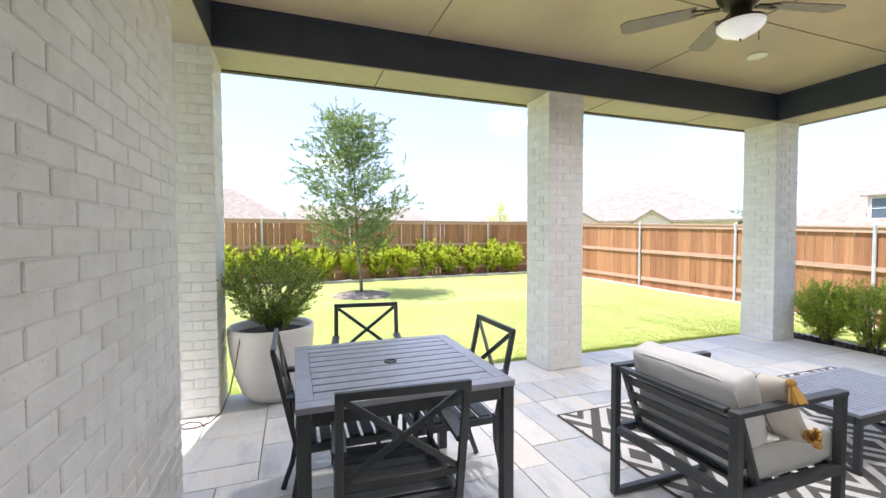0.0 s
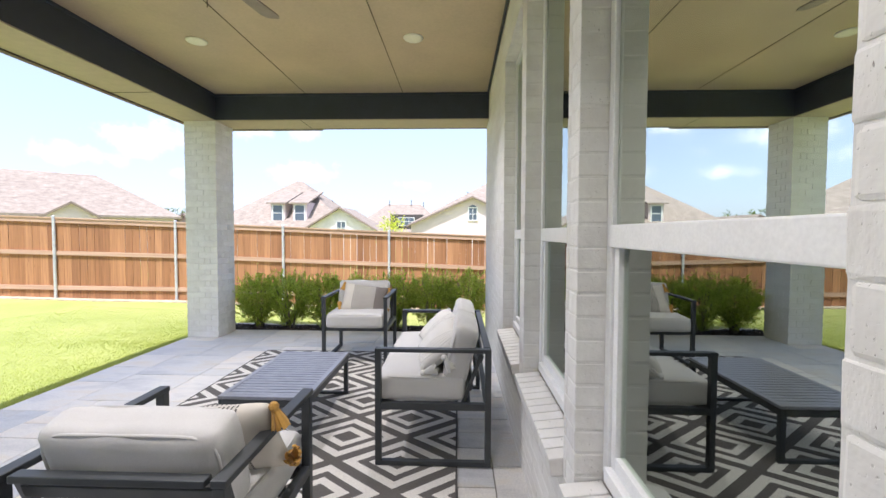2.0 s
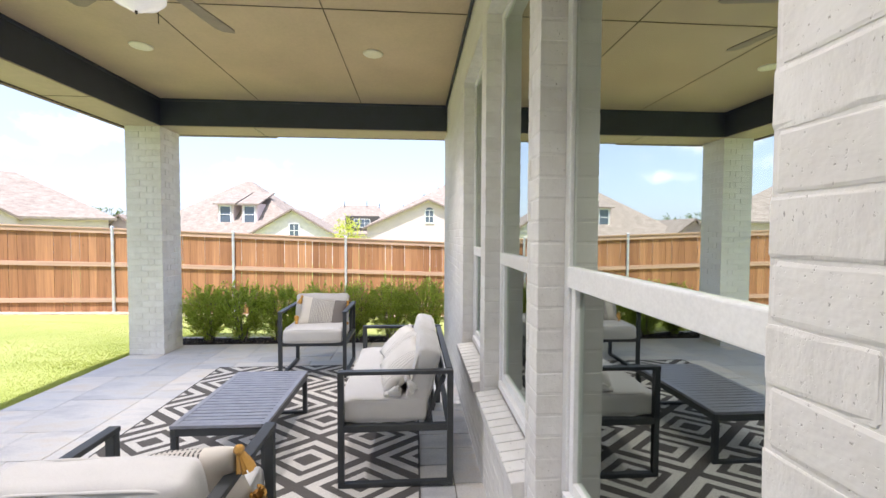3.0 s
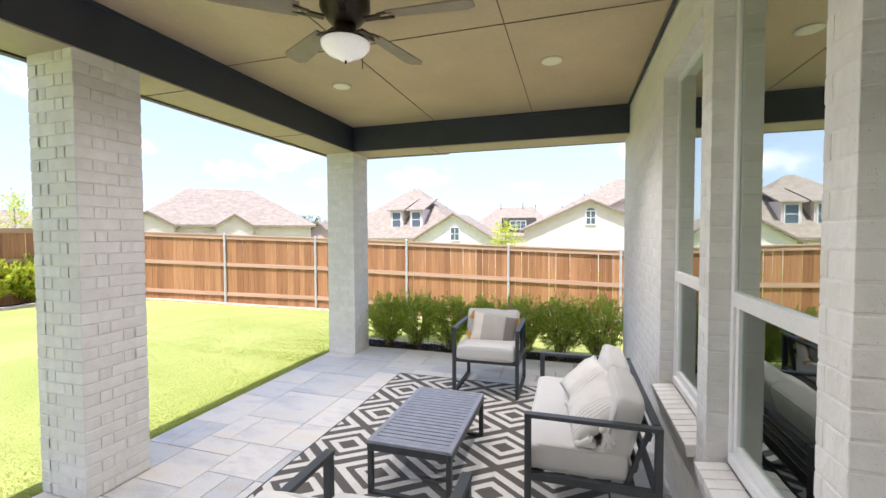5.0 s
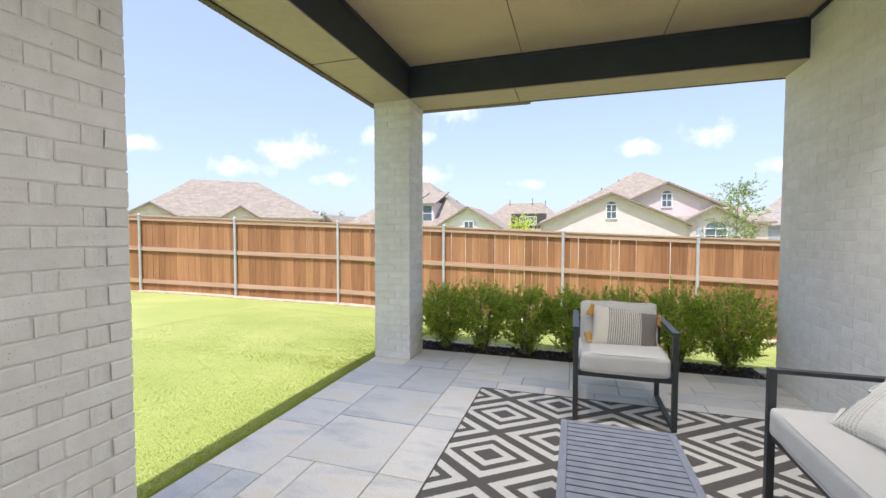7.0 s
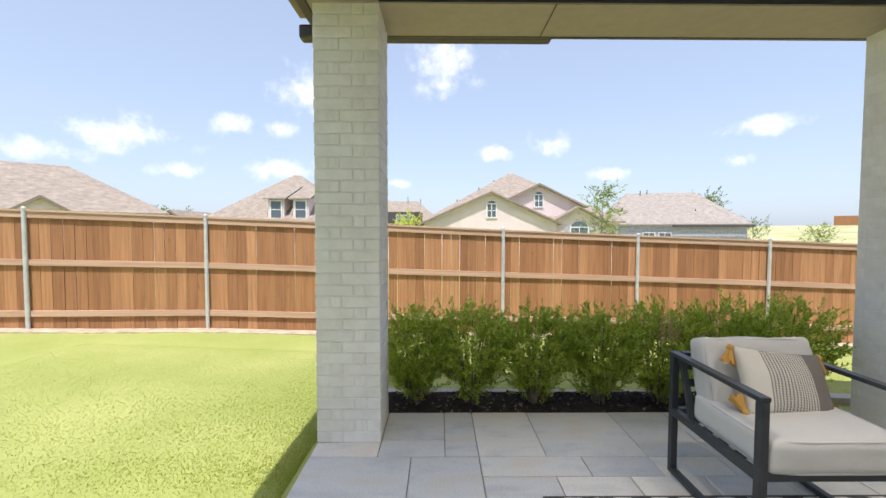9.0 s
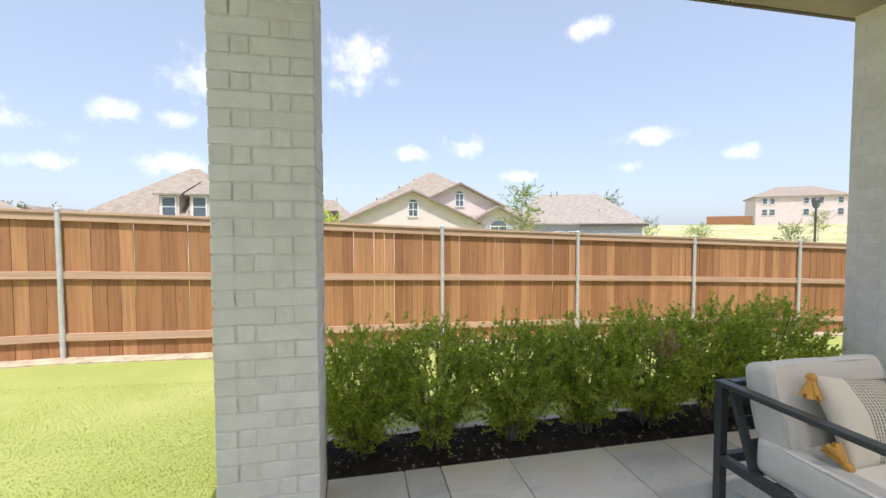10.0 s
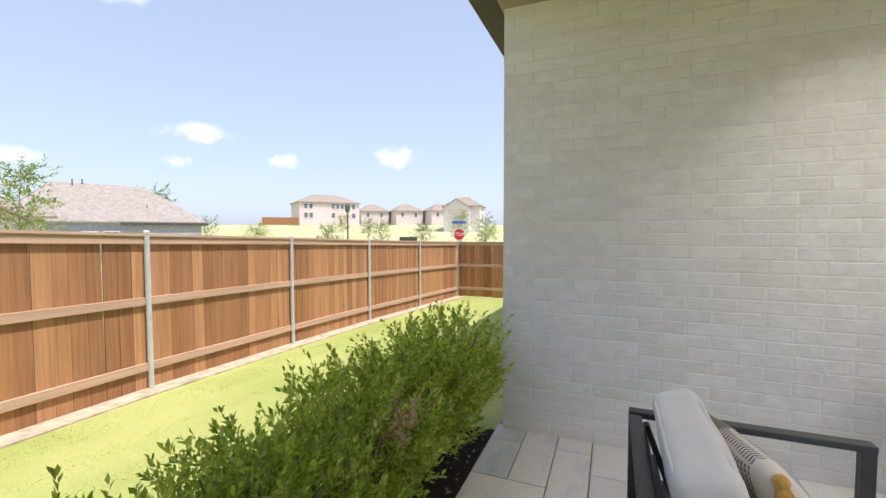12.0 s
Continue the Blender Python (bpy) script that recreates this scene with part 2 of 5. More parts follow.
def rug_weave():
    m = Mat("rug_weave", 0.95)
    s = m.xyz()

    def tri(v, period, shift):
        f = m.math("FRACT", m.math("DIVIDE", m.math("ADD", v, shift), period))
        return m.math("ABSOLUTE", m.math("SUBTRACT", m.math("MULTIPLY", f, 2.0), 1.0))

    d = m.math("ADD", tri(s[0], RUG_PX, RUG_SX), tri(s[1], RUG_PY, RUG_SY))
    f = m.math("MINIMUM", d, m.math("SUBTRACT", 2.0, d))
    wob = m.math("MULTIPLY", m.math("SUBTRACT", m.noise(160, 2), 0.5), 0.07)
    f = m.math("ADD", f, wob)
    dark, light = (0.125, 0.115, 0.105), (0.76, 0.73, 0.67)
    c = m.ramp(f, [(0.0, dark), (0.25, light), (0.45, dark), (0.64, light), (0.86, dark)], "CONSTANT")
    fuzz = m.ramp(m.noise(240, 3), [(0.3, (0.72, 0.72, 0.72)), (0.7, (1.05, 1.05, 1.05))])
    m.color(m.mix(1.0, c, fuzz, "MULTIPLY"))
    m.bump(m.noise(260, 3), 0.5, 0.004)
    return m.m


def cloth(name, c, weave=420, vary=0.06):
    m = Mat(name, 0.92)
    dark = tuple(v * (1 - vary) for v in c)
    base = m.ramp(m.noise(6, 4), [(0.3, dark), (0.7, c)])
    thread = m.ramp(m.noise(weave, 2), [(0.3, (0.86, 0.86, 0.86)), (0.7, (1, 1, 1))])
    m.color(m.mix(1.0, base, thread, "MULTIPLY"))
    m.bump(m.math("ADD", m.noise(weave, 2), m.math("MULTIPLY", m.noise(11, 3), 1.6)), 0.3, 0.004)
    m.b.inputs["Sheen Weight"].default_value = 0.25
    return m.m


def striped_cloth():
    """Cream cover with a ribbed dark-threaded panel and a taupe end."""
    m = Mat("striped_pillow_cloth", 0.95)
    s = m.xyz()
    lines = m.math("FRACT", m.math("MULTIPLY", s[0], 62.0))
    stitch = m.math("GREATER_THAN", m.math("FRACT", m.math("MULTIPLY", s[1], 90.0)), 0.3)
    dark = m.math("MULTIPLY", m.math("LESS_THAN", lines, 0.42), stitch)
    rib = m.mix(dark, (0.56, 0.53, 0.48), (0.10, 0.095, 0.09))
    zone_mid = m.math("MULTIPLY", m.math("GREATER_THAN", s[0], -0.13), m.math("LESS_THAN", s[0], 0.11))
    zone_end = m.math("GREATER_THAN", s[0], 0.11)
    c = m.mix(zone_mid, (0.66, 0.62, 0.55), rib)
    c = m.mix(zone_end, c, (0.185, 0.165, 0.15))
    m.color(c)
    m.bump(m.math("ADD", lines, m.noise(300, 2)), 0.4, 0.004)
    return m.m


def banded_cloth():
    """Cream cover with raised tufted bands near both ends."""
    m = Mat("banded_pillow_cloth", 0.95)
    s = m.xyz()
    r = m.math("ABSOLUTE", s[0])
    line = m.math("LESS_THAN", m.math("FRACT", m.math("MULTIPLY", r, 48.0)), 0.38)
    zone = m.math("MULTIPLY", m.math("LESS_THAN", r, 0.20), m.math("GREATER_THAN", r, 0.095))
    loops = m.math("GREATER_THAN", m.math("FRACT", m.math("MULTIPLY", s[1], 85.0)), 0.4)
    tuft = m.math("MULTIPLY", m.math("MULTIPLY", line, zone), loops)
    soft = m.ramp(m.noise(7, 4), [(0.3, (0.70, 0.675, 0.63)), (0.7, (0.76, 0.735, 0.69))])
    m.color(m.mix(tuft, soft, (0.47, 0.45, 0.42)))
    m.bump(m.math("ADD", m.math("ADD", m.noise(140, 3), m.math("MULTIPLY", m.noise(13, 3), 2.4)), m.math("MULTIPLY", tuft, 0.7)), 0.55, 0.008)
    return m.m


RUG_PX, RUG_PY, RUG_SX, RUG_SY = 0.605, 0.79, 0.3275, 0.36
BRICK = painted_brick()
MORTAR = plain("painted_mortar", (0.78, 0.765, 0.73), 0.75, vary=0.08, bump=0.5, fine=60)
PAVER = paver_stone()
PAVER_BED = plain("joint_sand", (0.27, 0.245, 0.21), 0.95, vary=0.2)
CEILING = plain("ceiling_paint", (0.52, 0.41, 0.295), 0.40, vary=0.10, scale=1.4, bump=0.12, fine=40)
BEAM = plain("beam_paint", (0.036, 0.044, 0.064), 0.6, vary=0.12, scale=5, bump=0.15)
SEAM = plain("seam_shadow_gap", (0.16, 0.13, 0.09), 0.8)
SOFFIT = plain("soffit_paint", (0.42, 0.36, 0.285), 0.5, vary=0.06, bump=0.1)
GUTTER = plain("gutter_metal", (0.055, 0.045, 0.042), 0.4, 0.3, vary=0.1)
VINYL = plain("white_vinyl", (0.87, 0.87, 0.86), 0.35, vary=0.03, bump=0.04)
GLASS = glass_pane("window_glass", 18.0, (0.90, 0.96, 0.88, 1), (0.62, 0.66, 0.6, 1))
SCREENED = glass_pane("screened_window_glass", 5.0, (0.80, 0.86, 0.80, 1), (0.66, 0.68, 0.64, 1))
FAR_GLASS = far_glass()
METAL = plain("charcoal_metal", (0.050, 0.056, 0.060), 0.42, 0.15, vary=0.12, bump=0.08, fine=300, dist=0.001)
# table tops: reflected sky put into a paler, bluer base colour
SKY_PALED_METAL = plain("slate_powder_coat", (0.27, 0.28, 0.32), 0.30, 0.10, vary=0.12, bump=0.1, fine=260, dist=0.001)
CUSHION = cloth("oat_cushion_cloth", (0.675, 0.66, 0.635))
CREAM = cloth("cream_cloth", (0.77, 0.75, 0.70))
MUSTARD = cloth("mustard_yarn", (0.62, 0.34, 0.07), 200, 0.2)
STRIPED = striped_cloth()
BANDED = banded_cloth()
RUG = rug_weave()
RUG_EDGE = plain("rug_binding", (0.09, 0.085, 0.08), 0.95)
CERAMIC = plain("planter_glaze", (0.66, 0.63, 0.585), 0.34, vary=0.07, scale=3, bump=0.05)
SOIL = plain("soil", (0.055, 0.042, 0.032), 0.95, vary=0.35, scale=30, bump=0.9, fine=60, dist=0.02)
MULCH = plain("dark_mulch", (0.035, 0.026, 0.021), 0.95, vary=0.5, scale=40, bump=1.0, fine=70, dist=0.03)
TAN_MULCH = plain("tan_mulch", (0.30, 0.25, 0.20), 0.95, vary=0.35, scale=18, bump=1.0, fine=45, dist=0.03)
DIRT = plain("pale_dirt", (0.50, 0.41, 0.29), 0.95, vary=0.3, scale=7, bump=0.8, fine=40, dist=0.02)
CONCRETE = plain("concrete", (0.50, 0.46, 0.40), 0.85, vary=0.15, scale=4, bump=0.4, fine=50)
ASPHALT = plain("road_concrete", (0.40, 0.38, 0.35), 0.9, vary=0.1, scale=0.4, bump=0.2, fine=8)
LAWN = lawn_material()
BLADE = leaf("grass_blade", (0.31, 0.35, 0.085), (0.37, 0.41, 0.11), (0.45, 0.475, 0.155), None, 0.5)
SHRUB = leaf("shrub_leaf", (0.20, 0.28, 0.04), (0.37, 0.46, 0.07), (0.56, 0.62, 0.15), (0.50, 0.42, 0.20), 0.5)
DRY = leaf("dry_leaf", (0.42, 0.26, 0.16), (0.52, 0.34, 0.22), (0.62, 0.44, 0.30), None, 0.3)
POTTED = leaf("potted_leaf", (0.11, 0.155, 0.035), (0.20, 0.26, 0.06), (0.36, 0.40, 0.11), (0.45, 0.40, 0.22), 0.4)
LIME = leaf("lime_leaf", (0.38, 0.44, 0.05), (0.55, 0.60, 0.08), (0.72, 0.72, 0.15), None, 0.45)
OAK = leaf("oak_leaf", (0.13, 0.19, 0.085), (0.20, 0.27, 0.125), (0.32, 0.38, 0.19), None, 0.42)
PALE = leaf("pale_leaf", (0.16, 0.22, 0.06), (0.24, 0.30, 0.09), (0.34, 0.38, 0.12))
FAR_LEAF = leaf("far_leaf", (0.11, 0.16, 0.06), (0.16, 0.21, 0.08), (0.22, 0.27, 0.10))
BARK = bark_material()
CEDAR = cedar("cedar_board", 1.18)
RAIL = rail_wood()
GALV = plain("galvanised_steel", (0.56, 0.57, 0.57), 0.5, 0.25, vary=0.1, bump=0.08)
SHINGLE = shingles("tan_shingles", (0.25, 0.205, 0.165), (0.40, 0.335, 0.275))
SHINGLE_GREY = shingles("grey_brown_shingles", (0.27, 0.235, 0.205), (0.41, 0.36, 0.315))
STUCCO = plain("cream_stucco", (0.70, 0.595, 0.57), 0.9, vary=0.05, scale=1.5, bump=0.2, fine=20)
WHITE_WALL = plain("white_brick_wall", (0.76, 0.71, 0.69), 0.85, vary=0.06, scale=3, bump=0.3, fine=10)
GREY_BRICK = plain("grey_brick_wall", (0.38, 0.40, 0.43), 0.9, vary=0.18, scale=6, bump=0.3, fine=12)
TRIM_DARK = plain("dark_trim", (0.07, 0.06, 0.055), 0.6)
TRIM_TAN = plain("tan_trim", (0.25, 0.195, 0.155), 0.7)
TRIM_WHITE = plain("white_trim", (0.72, 0.72, 0.70), 0.6)
FAN_METAL = plain("bronze_fan_metal", (0.05, 0.038, 0.032), 0.35, 0.5, vary=0.15)
FAN_BLADE = plain("taupe_fan_blade", (0.27, 0.225, 0.19), 0.5, vary=0.12, scale=9)
OPAL = plain("opal_glass", (0.80, 0.79, 0.72), 0.25, vary=0.03, bump=0.02)
# weak glow added to brighten the bowl; the fan light is off
OPAL.node_tree.nodes["Principled BSDF"].inputs["Emission Color"].default_value = (1.0, 0.96, 0.88, 1)
OPAL.node_tree.nodes["Principled BSDF"].inputs["Emission Strength"].default_value = 0.18
LENS = plain("lamp_lens", (0.86, 0.84, 0.70), 0.4, vary=0.03, bump=0.02)
PLASTER = plain("interior_plaster", (0.42, 0.40, 0.36), 0.9, vary=0.05)
DARK_FLOOR = plain("interior_floor", (0.18, 0.14, 0.10), 0.5, vary=0.15)
SHEER = cloth("sheer_curtain", (0.62, 0.62, 0.58))
CORD = plain("brown_cord", (0.13, 0.07, 0.05), 0.6)
CABLE = plain("black_cable", (0.02, 0.02, 0.02), 0.5)
RED = plain("sign_red", (0.55, 0.02, 0.03), 0.45, vary=0.05)
SIGN_WHITE = plain("sign_white", (0.8, 0.8, 0.8), 0.5, vary=0.03)
BLUE = plain("sign_blue", (0.05, 0.12, 0.45), 0.5, vary=0.05)


# ---- building helpers ----
def part(name, bm, material, parent=None, label="", smooth=False):
    me = bpy.data.meshes.new(name)
    if smooth:
        for f in bm.faces:
            f.smooth = True
    bm.to_mesh(me)
    bm.free()
    me.materials.append(material)
    ob = new(name, me)
    if parent:
        ob.parent = parent
    if label:
        tagged(ob, label)
    return ob


def thing(name, m, label, category, group=""):
    e = new(name)
    e.matrix_basis = m
    return tagged(e, label, category, group)


def raw(name, verts, faces, material, parent=None):
    me = bpy.data.meshes.new(name)
    me.from_pydata(verts, [], faces)
    me.materials.append(material)
    ob = new(name, me)
    if parent:
        ob.parent = parent
    return ob


def add_box(bm, x0, x1, y0, y1, z0, z1, m=None, bevel=0.0):
    r = bmesh.ops.create_cube(bm, size=1.0)
    vs = r["verts"]
    t = Matrix.Translation(((x0 + x1) / 2, (y0 + y1) / 2, (z0 + z1) / 2)) @ Matrix.Diagonal((x1 - x0, y1 - y0, z1 - z0, 1))
    bmesh.ops.transform(bm, matrix=(m @ t) if m else t, verts=vs)
    if bevel:
        es = list({e for v in vs for e in v.link_edges})
        bmesh.ops.bevel(bm, geom=es, offset=bevel, segments=2, affect="EDGES", profile=0.6)


def box(x0, x1, y0, y1, z0, z1, bevel=0.0, m=None):
    bm = bmesh.new()
    add_box(bm, x0, x1, y0, y1, z0, z1, m, bevel)
    return bm


def bar(bm, a, b, w, d, up=(0, 0, 1), bevel=0.003):
    """A rectangular bar from a to b; w across, d along up."""
    a, b = Vector(a), Vector(b)
    z = (b - a).normalized()
    y = Vector(up) - z * z.dot(Vector(up))
    if y.length < 1e-4:
        y = Vector((0, 1, 0)) - z * z.y
    y.normalize()
    x = y.cross(z)
    m = Matrix((x, y, z)).transposed().to_4x4()
    m.translation = a
    add_box(bm, -w / 2, w / 2, -d / 2, d / 2, 0, (b - a).length, m, bevel)


def one_bar(a, b, w, d, up=(0, 0, 1), bevel=0.003):
    bm = bmesh.new()
    bar(bm, a, b, w, d, up, bevel)
    return bm


def lathe(profile, n=32):
    bm = bmesh.new()
    rings = []
    for r, z in profile:
        rings.append([bm.verts.new((r * math.cos(2 * math.pi * k / n), r * math.sin(2 * math.pi * k / n), z)) for k in range(n)])
    for a, b in zip(rings, rings[1:]):
        for k in range(n):
            bm.faces.new((a[k], a[(k + 1) % n], b[(k + 1) % n], b[k]))
    if profile[0][0] > 0:
        bm.faces.new(rings[0][::-1])
    if profile[-1][0] > 0:
        bm.faces.new(rings[-1])
    return bm


def tube(points, r0, r1=None, n=7):
    r1 = r0 if r1 is None else r1
    bm = bmesh.new()
    pts = [Vector(p) for p in points]
    rings = []
    for i, p in enumerate(pts):
        d = (pts[min(i + 1, len(pts) - 1)] - pts[max(i - 1, 0)]).normalized()
        u = d.orthogonal().normalized()
        v = d.cross(u)
        r = r0 + (r1 - r0) * i / max(1, len(pts) - 1)
        if rings:
            u = (prev - d * prev.dot(d)).normalized()
            v = d.cross(u)
        prev = u
        rings.append([bm.verts.new(p + (u * math.cos(2 * math.pi * k / n) + v * math.sin(2 * math.pi * k / n)) * r) for k in range(n)])
    for a, b in zip(rings, rings[1:]):
        for k in range(n):
            bm.faces.new((a[k], a[(k + 1) % n], b[(k + 1) % n], b[k]))
    bm.faces.new(rings[0][::-1])
    bm.faces.new(rings[-1])
    return bm


def structure(name, bm, material, label="", parent=None):
    ob = part(name, bm, material, parent)
    return tagged(ob, label, kind="structure")


# ---- sizes of the patio ----
COL = 0.417
FLOOR_Y = 3.955
SOFFIT_Z, CEIL_Z = 2.815, 3.14
COLUMN_X = (-0.775, 2.61, 5.995)
END_X = 6.412
WIN = ((1.115, 2.03), (2.17, 3.09), (3.25, 4.195))
WALL_Y = 0.032
WIN_Z0, WIN_Z1, RAIL_Z = 0.575, 2.785, 1.37
FENCE = [(8.85, 13.55, 0.03), (9.08, 11.65, -0.06), (9.53, 9.28, -0.15), (10.04, 6.90, -0.235), (10.20, 4.46, -0.33), (10.54, 2.05, -0.435),
         (10.73, -0.39, -0.53), (10.80, -2.82, -0.615), (10.79, -5.26, -0.71), (10.68, -7.70, -0.80), (10.50, -10.3, -0.89)]


def smooth(a, b, v):
    t = min(1.0, max(0.0, (v - a) / (b - a)))
    return t * t * (3 - 2 * t)


def ground_z(x, y):
    near = -0.028 + 0.035 * min(0.0, y)
    fence = -0.50 + 0.041 * max(-14.0, min(13.0, y))
    z = near + (fence - near) * smooth(5.5, 10.0, x)
    if y > 8:
        z = z + (0.0 - z) * smooth(8, 13.5, y) * 0.9
    d = (x - 10) * 0.58 - y * 0.82
    far = math.hypot(x, y)
    z -= 0.7 * smooth(14, 30, far) * smooth(0, 20, x + 10)
    z += 4.6 * smooth(45, 120, d) * smooth(-0.2, 0.5, (d / (far + 1)))
    return z


# ---- ground ----
def ground():
    def axis(lo, hi):
        v, out = 0.0, [0.0]
        while v < 400:
            v += max(0.5, 0.09 * v) if v > 15 else 0.5
            out.append(v)
        return sorted({-a + lo for a in out} | {a + lo for a in out})
    xs, ys = axis(4.0, 0), axis(4.0, 0)
    verts = [(x, y, ground_z(x, y)) for y in ys for x in xs]
    w = len(xs)
    faces = [(j * w + i, j * w + i + 1, (j + 1) * w + i + 1, (j + 1) * w + i) for j in range(len(ys) - 1) for i in range(w - 1)
             if not (-1.45 < xs[i] and xs[i + 1] < 6.45 and -8 < ys[j] and ys[j + 1] < 3.95)]
    ob = raw("ground", verts, faces, LAWN)
    for p in ob.data.polygons:
        p.use_smooth = True
    return tagged(ob, "sunlit mown green lawn with yellowish patches", kind="structure")


ground()


# ---- brickwork ----
BRICK_L, BRICK_H, COURSE, JOINT, PROUD = 0.245, 0.0695, 0.0741, 0.010, 0.0018


def brick_mesh(seed, depth):
    """A worn brick with soft, uneven arrises, 1 long, with its face at y = 0 and its body behind it."""
    rnd = random.Random(seed)
    us = [-0.5, -0.48, -0.26, 0.02, 0.27, 0.48, 0.5]
    low, high = (0.0030, 0.0048) if depth < 0.09 else (0.0006, 0.0018)
    h = BRICK_H / 2
    zs = [-h, -h + 0.0045, h - 0.0045, h]
    n = len(us)
    v, f = [], []
    for k, z in enumerate(zs):
        for i, u in enumerate(us):
            rim = (i in (0, n - 1)) + (k in (0, 3))
            corner = rim == 2
            du = rnd.uniform(-0.006, 0.006) + (-0.012 * (1 if u > 0 else -1) if corner else 0)
            dz = rnd.uniform(-0.0016, 0.0016) + (-0.0025 * (1 if z > 0 else -1) if corner else 0)
            y = rnd.uniform(-0.0007, 0.0007) if not rim else rnd.uniform(low, high)
            v.append((u + du, y, z + dz))
    for k in range(3):
        for i in range(n - 1):
            a = k * n + i
            f.append((a, a + 1, a + n + 1, a + n))
    loop = list(range(n)) + [2 * n - 1, 3 * n - 1] + list(range(4 * n - 1, 3 * n - 1, -1)) + [2 * n, n]
    back = len(v)
    v += [(v[a][0], depth, v[a][2]) for a in loop]
    for q in range(len(loop)):
        r = (q + 1) % len(loop)
        f.append((loop[r], loop[q], back + q, back + r))
    me = bpy.data.meshes.new("brick")
    me.from_pydata(v, [], f)
    me.materials.append(BRICK)
    return me


BRICKS = {d: [brick_mesh(s + int(d * 1000), d) for s in range(6)] for d in (0.085, 0.10)}
brick_rnd = random.Random(5)


def lay_brick(parent, centre, angle, length, depth=0.10):
    """One brick whose face looks along -y turned by angle."""
    ob = new("brick", brick_rnd.choice(BRICKS[depth]))
    ob.parent = parent
    ob.matrix_basis = Matrix.LocRotScale(centre, Euler((brick_rnd.uniform(-0.004, 0.004), 0.0, angle)), (length, 1, 1))
    return ob


def brick_wall_face(parent, origin, angle, length, z0, z1, holes=(), shift=0.0, limit=300, depth=0.10):
    """Bricks in stretcher bond over a face that runs length along the turned x axis; holes are (u0, u1, z0, z1)."""
    ax = Vector((math.cos(angle), math.sin(angle), 0))
    spots = []
    courses = int((z1 - z0) / COURSE + 0.3)
    for k in range(courses):
        z = z0 + (k + 0.5) * COURSE
        spans = [(0.0, length)]
        for u0, u1, h0, h1 in holes:
            if h0 - 0.01 < z < h1 + 0.01:
                spans = [s for a, b in spans for s in ((a, min(b, u0)), (max(a, u1), b)) if s[1] - s[0] > 0.02]
        for a, b in spans:
            step = BRICK_L + JOINT
            off = ((k % 2) * 0.5 + shift) * step
            u = a - ((a - off) % step)
            while u < b - 0.01:
                s, e = max(u, a), min(u + BRICK_L, b)
                if e - s > 0.03:
                    spots.append((s, e, z))
                u += step
    rest_v, rest_f = [], []
    keep = set(range(len(spots)))
    if len(spots) > limit:
        order = sorted(range(len(spots)), key=lambda i: abs(spots[i][2] - 1.35))
        keep = set(order[:limit])
    rot = Matrix.Rotation(angle, 4, "Z")
    for i, (s, e, z) in enumerate(spots):
        p = Vector(origin) + ax * ((s + e) / 2) + Vector((0, 0, z))
        if i in keep:
            lay_brick(parent, p, angle, e - s, depth)
        else:
            me = brick_rnd.choice(BRICKS[depth])
            n = len(rest_v)
            m = Matrix.Translation(p) @ rot @ Matrix.Diagonal((e - s, 1, 1, 1))
            rest_v += [m @ v.co for v in me.vertices]
            rest_f += [tuple(n + a for a in f.vertices) for f in me.polygons]
    if rest_v:
        tagged(raw("bricks", rest_v, rest_f, BRICK, parent), kind="stuff")


COLUMN_PROUD = 0.0066


def brick_column(x0):
    root = structure("column", box(x0 + COLUMN_PROUD, x0 + COL - COLUMN_PROUD, FLOOR_Y - COL + COLUMN_PROUD, FLOOR_Y - COLUMN_PROUD, 0, SOFFIT_Z), MORTAR,
                     "square white-painted brick patio column on the stone floor")
    c = Vector((x0 + COL / 2, FLOOR_Y - COL / 2, 0))
    h = COL / 2
    for k in range(38):
        z = (k + 0.5) * COURSE
        for q in range(4):
            angle = q * math.pi / 2
            rot = Matrix.Rotation(angle, 4, "Z")
            if k % 2:
                long_u, short_u = -h + BRICK_L / 2, -h + BRICK_L + JOINT + 0.032
            else:
                long_u, short_u = h - BRICK_L / 2, h - BRICK_L - JOINT - 0.032
            for u, length in ((long_u, BRICK_L), (short_u, 0.064)):
                lay_brick(root, c + rot @ Vector((u, -h + brick_rnd.uniform(-0.0012, 0.0022), z)), angle, length, 0.085)
    return root


# ---- roof, beams, ceiling ----
structure("ceiling", box(-0.36, 6.0, -0.02, 3.545, CEIL_Z, CEIL_Z + 0.12), CEILING, "tan painted panelled patio ceiling")
bm = bmesh.new()
for y in (1.115, 2.355):
    add_box(bm, -0.36, 6.0, y - 0.0035, y + 0.0035, CEIL_Z - 0.004, CEIL_Z + 0.01)
for x in (1.34, 3.785):
    add_box(bm, x - 0.0035, x + 0.0035, 0, 3.54, CEIL_Z - 0.0045, CEIL_Z + 0.01)
structure("ceiling_trim", bm, SEAM, "thin dark seams between ceiling panels")
BEAM_IN_Y, BEAM_IN_X = FLOOR_Y - COL, 5.995


def beam(name, x0, x1, y0, y1):
    structure(name, box(x0, x1, y0, y1, SOFFIT_Z + 0.004, CEIL_Z + 0.12, 0.004), BEAM, "dark charcoal painted patio beam")


beam("beam_north", -1.2, BEAM_IN_X + COL, BEAM_IN_Y, BEAM_IN_Y + COL)
beam("beam_east", BEAM_IN_X, BEAM_IN_X + COL, WALL_Y + 0.002, BEAM_IN_Y - 0.002)
beam("beam_west", -0.775, -0.358, 2.372, BEAM_IN_Y - 0.002)
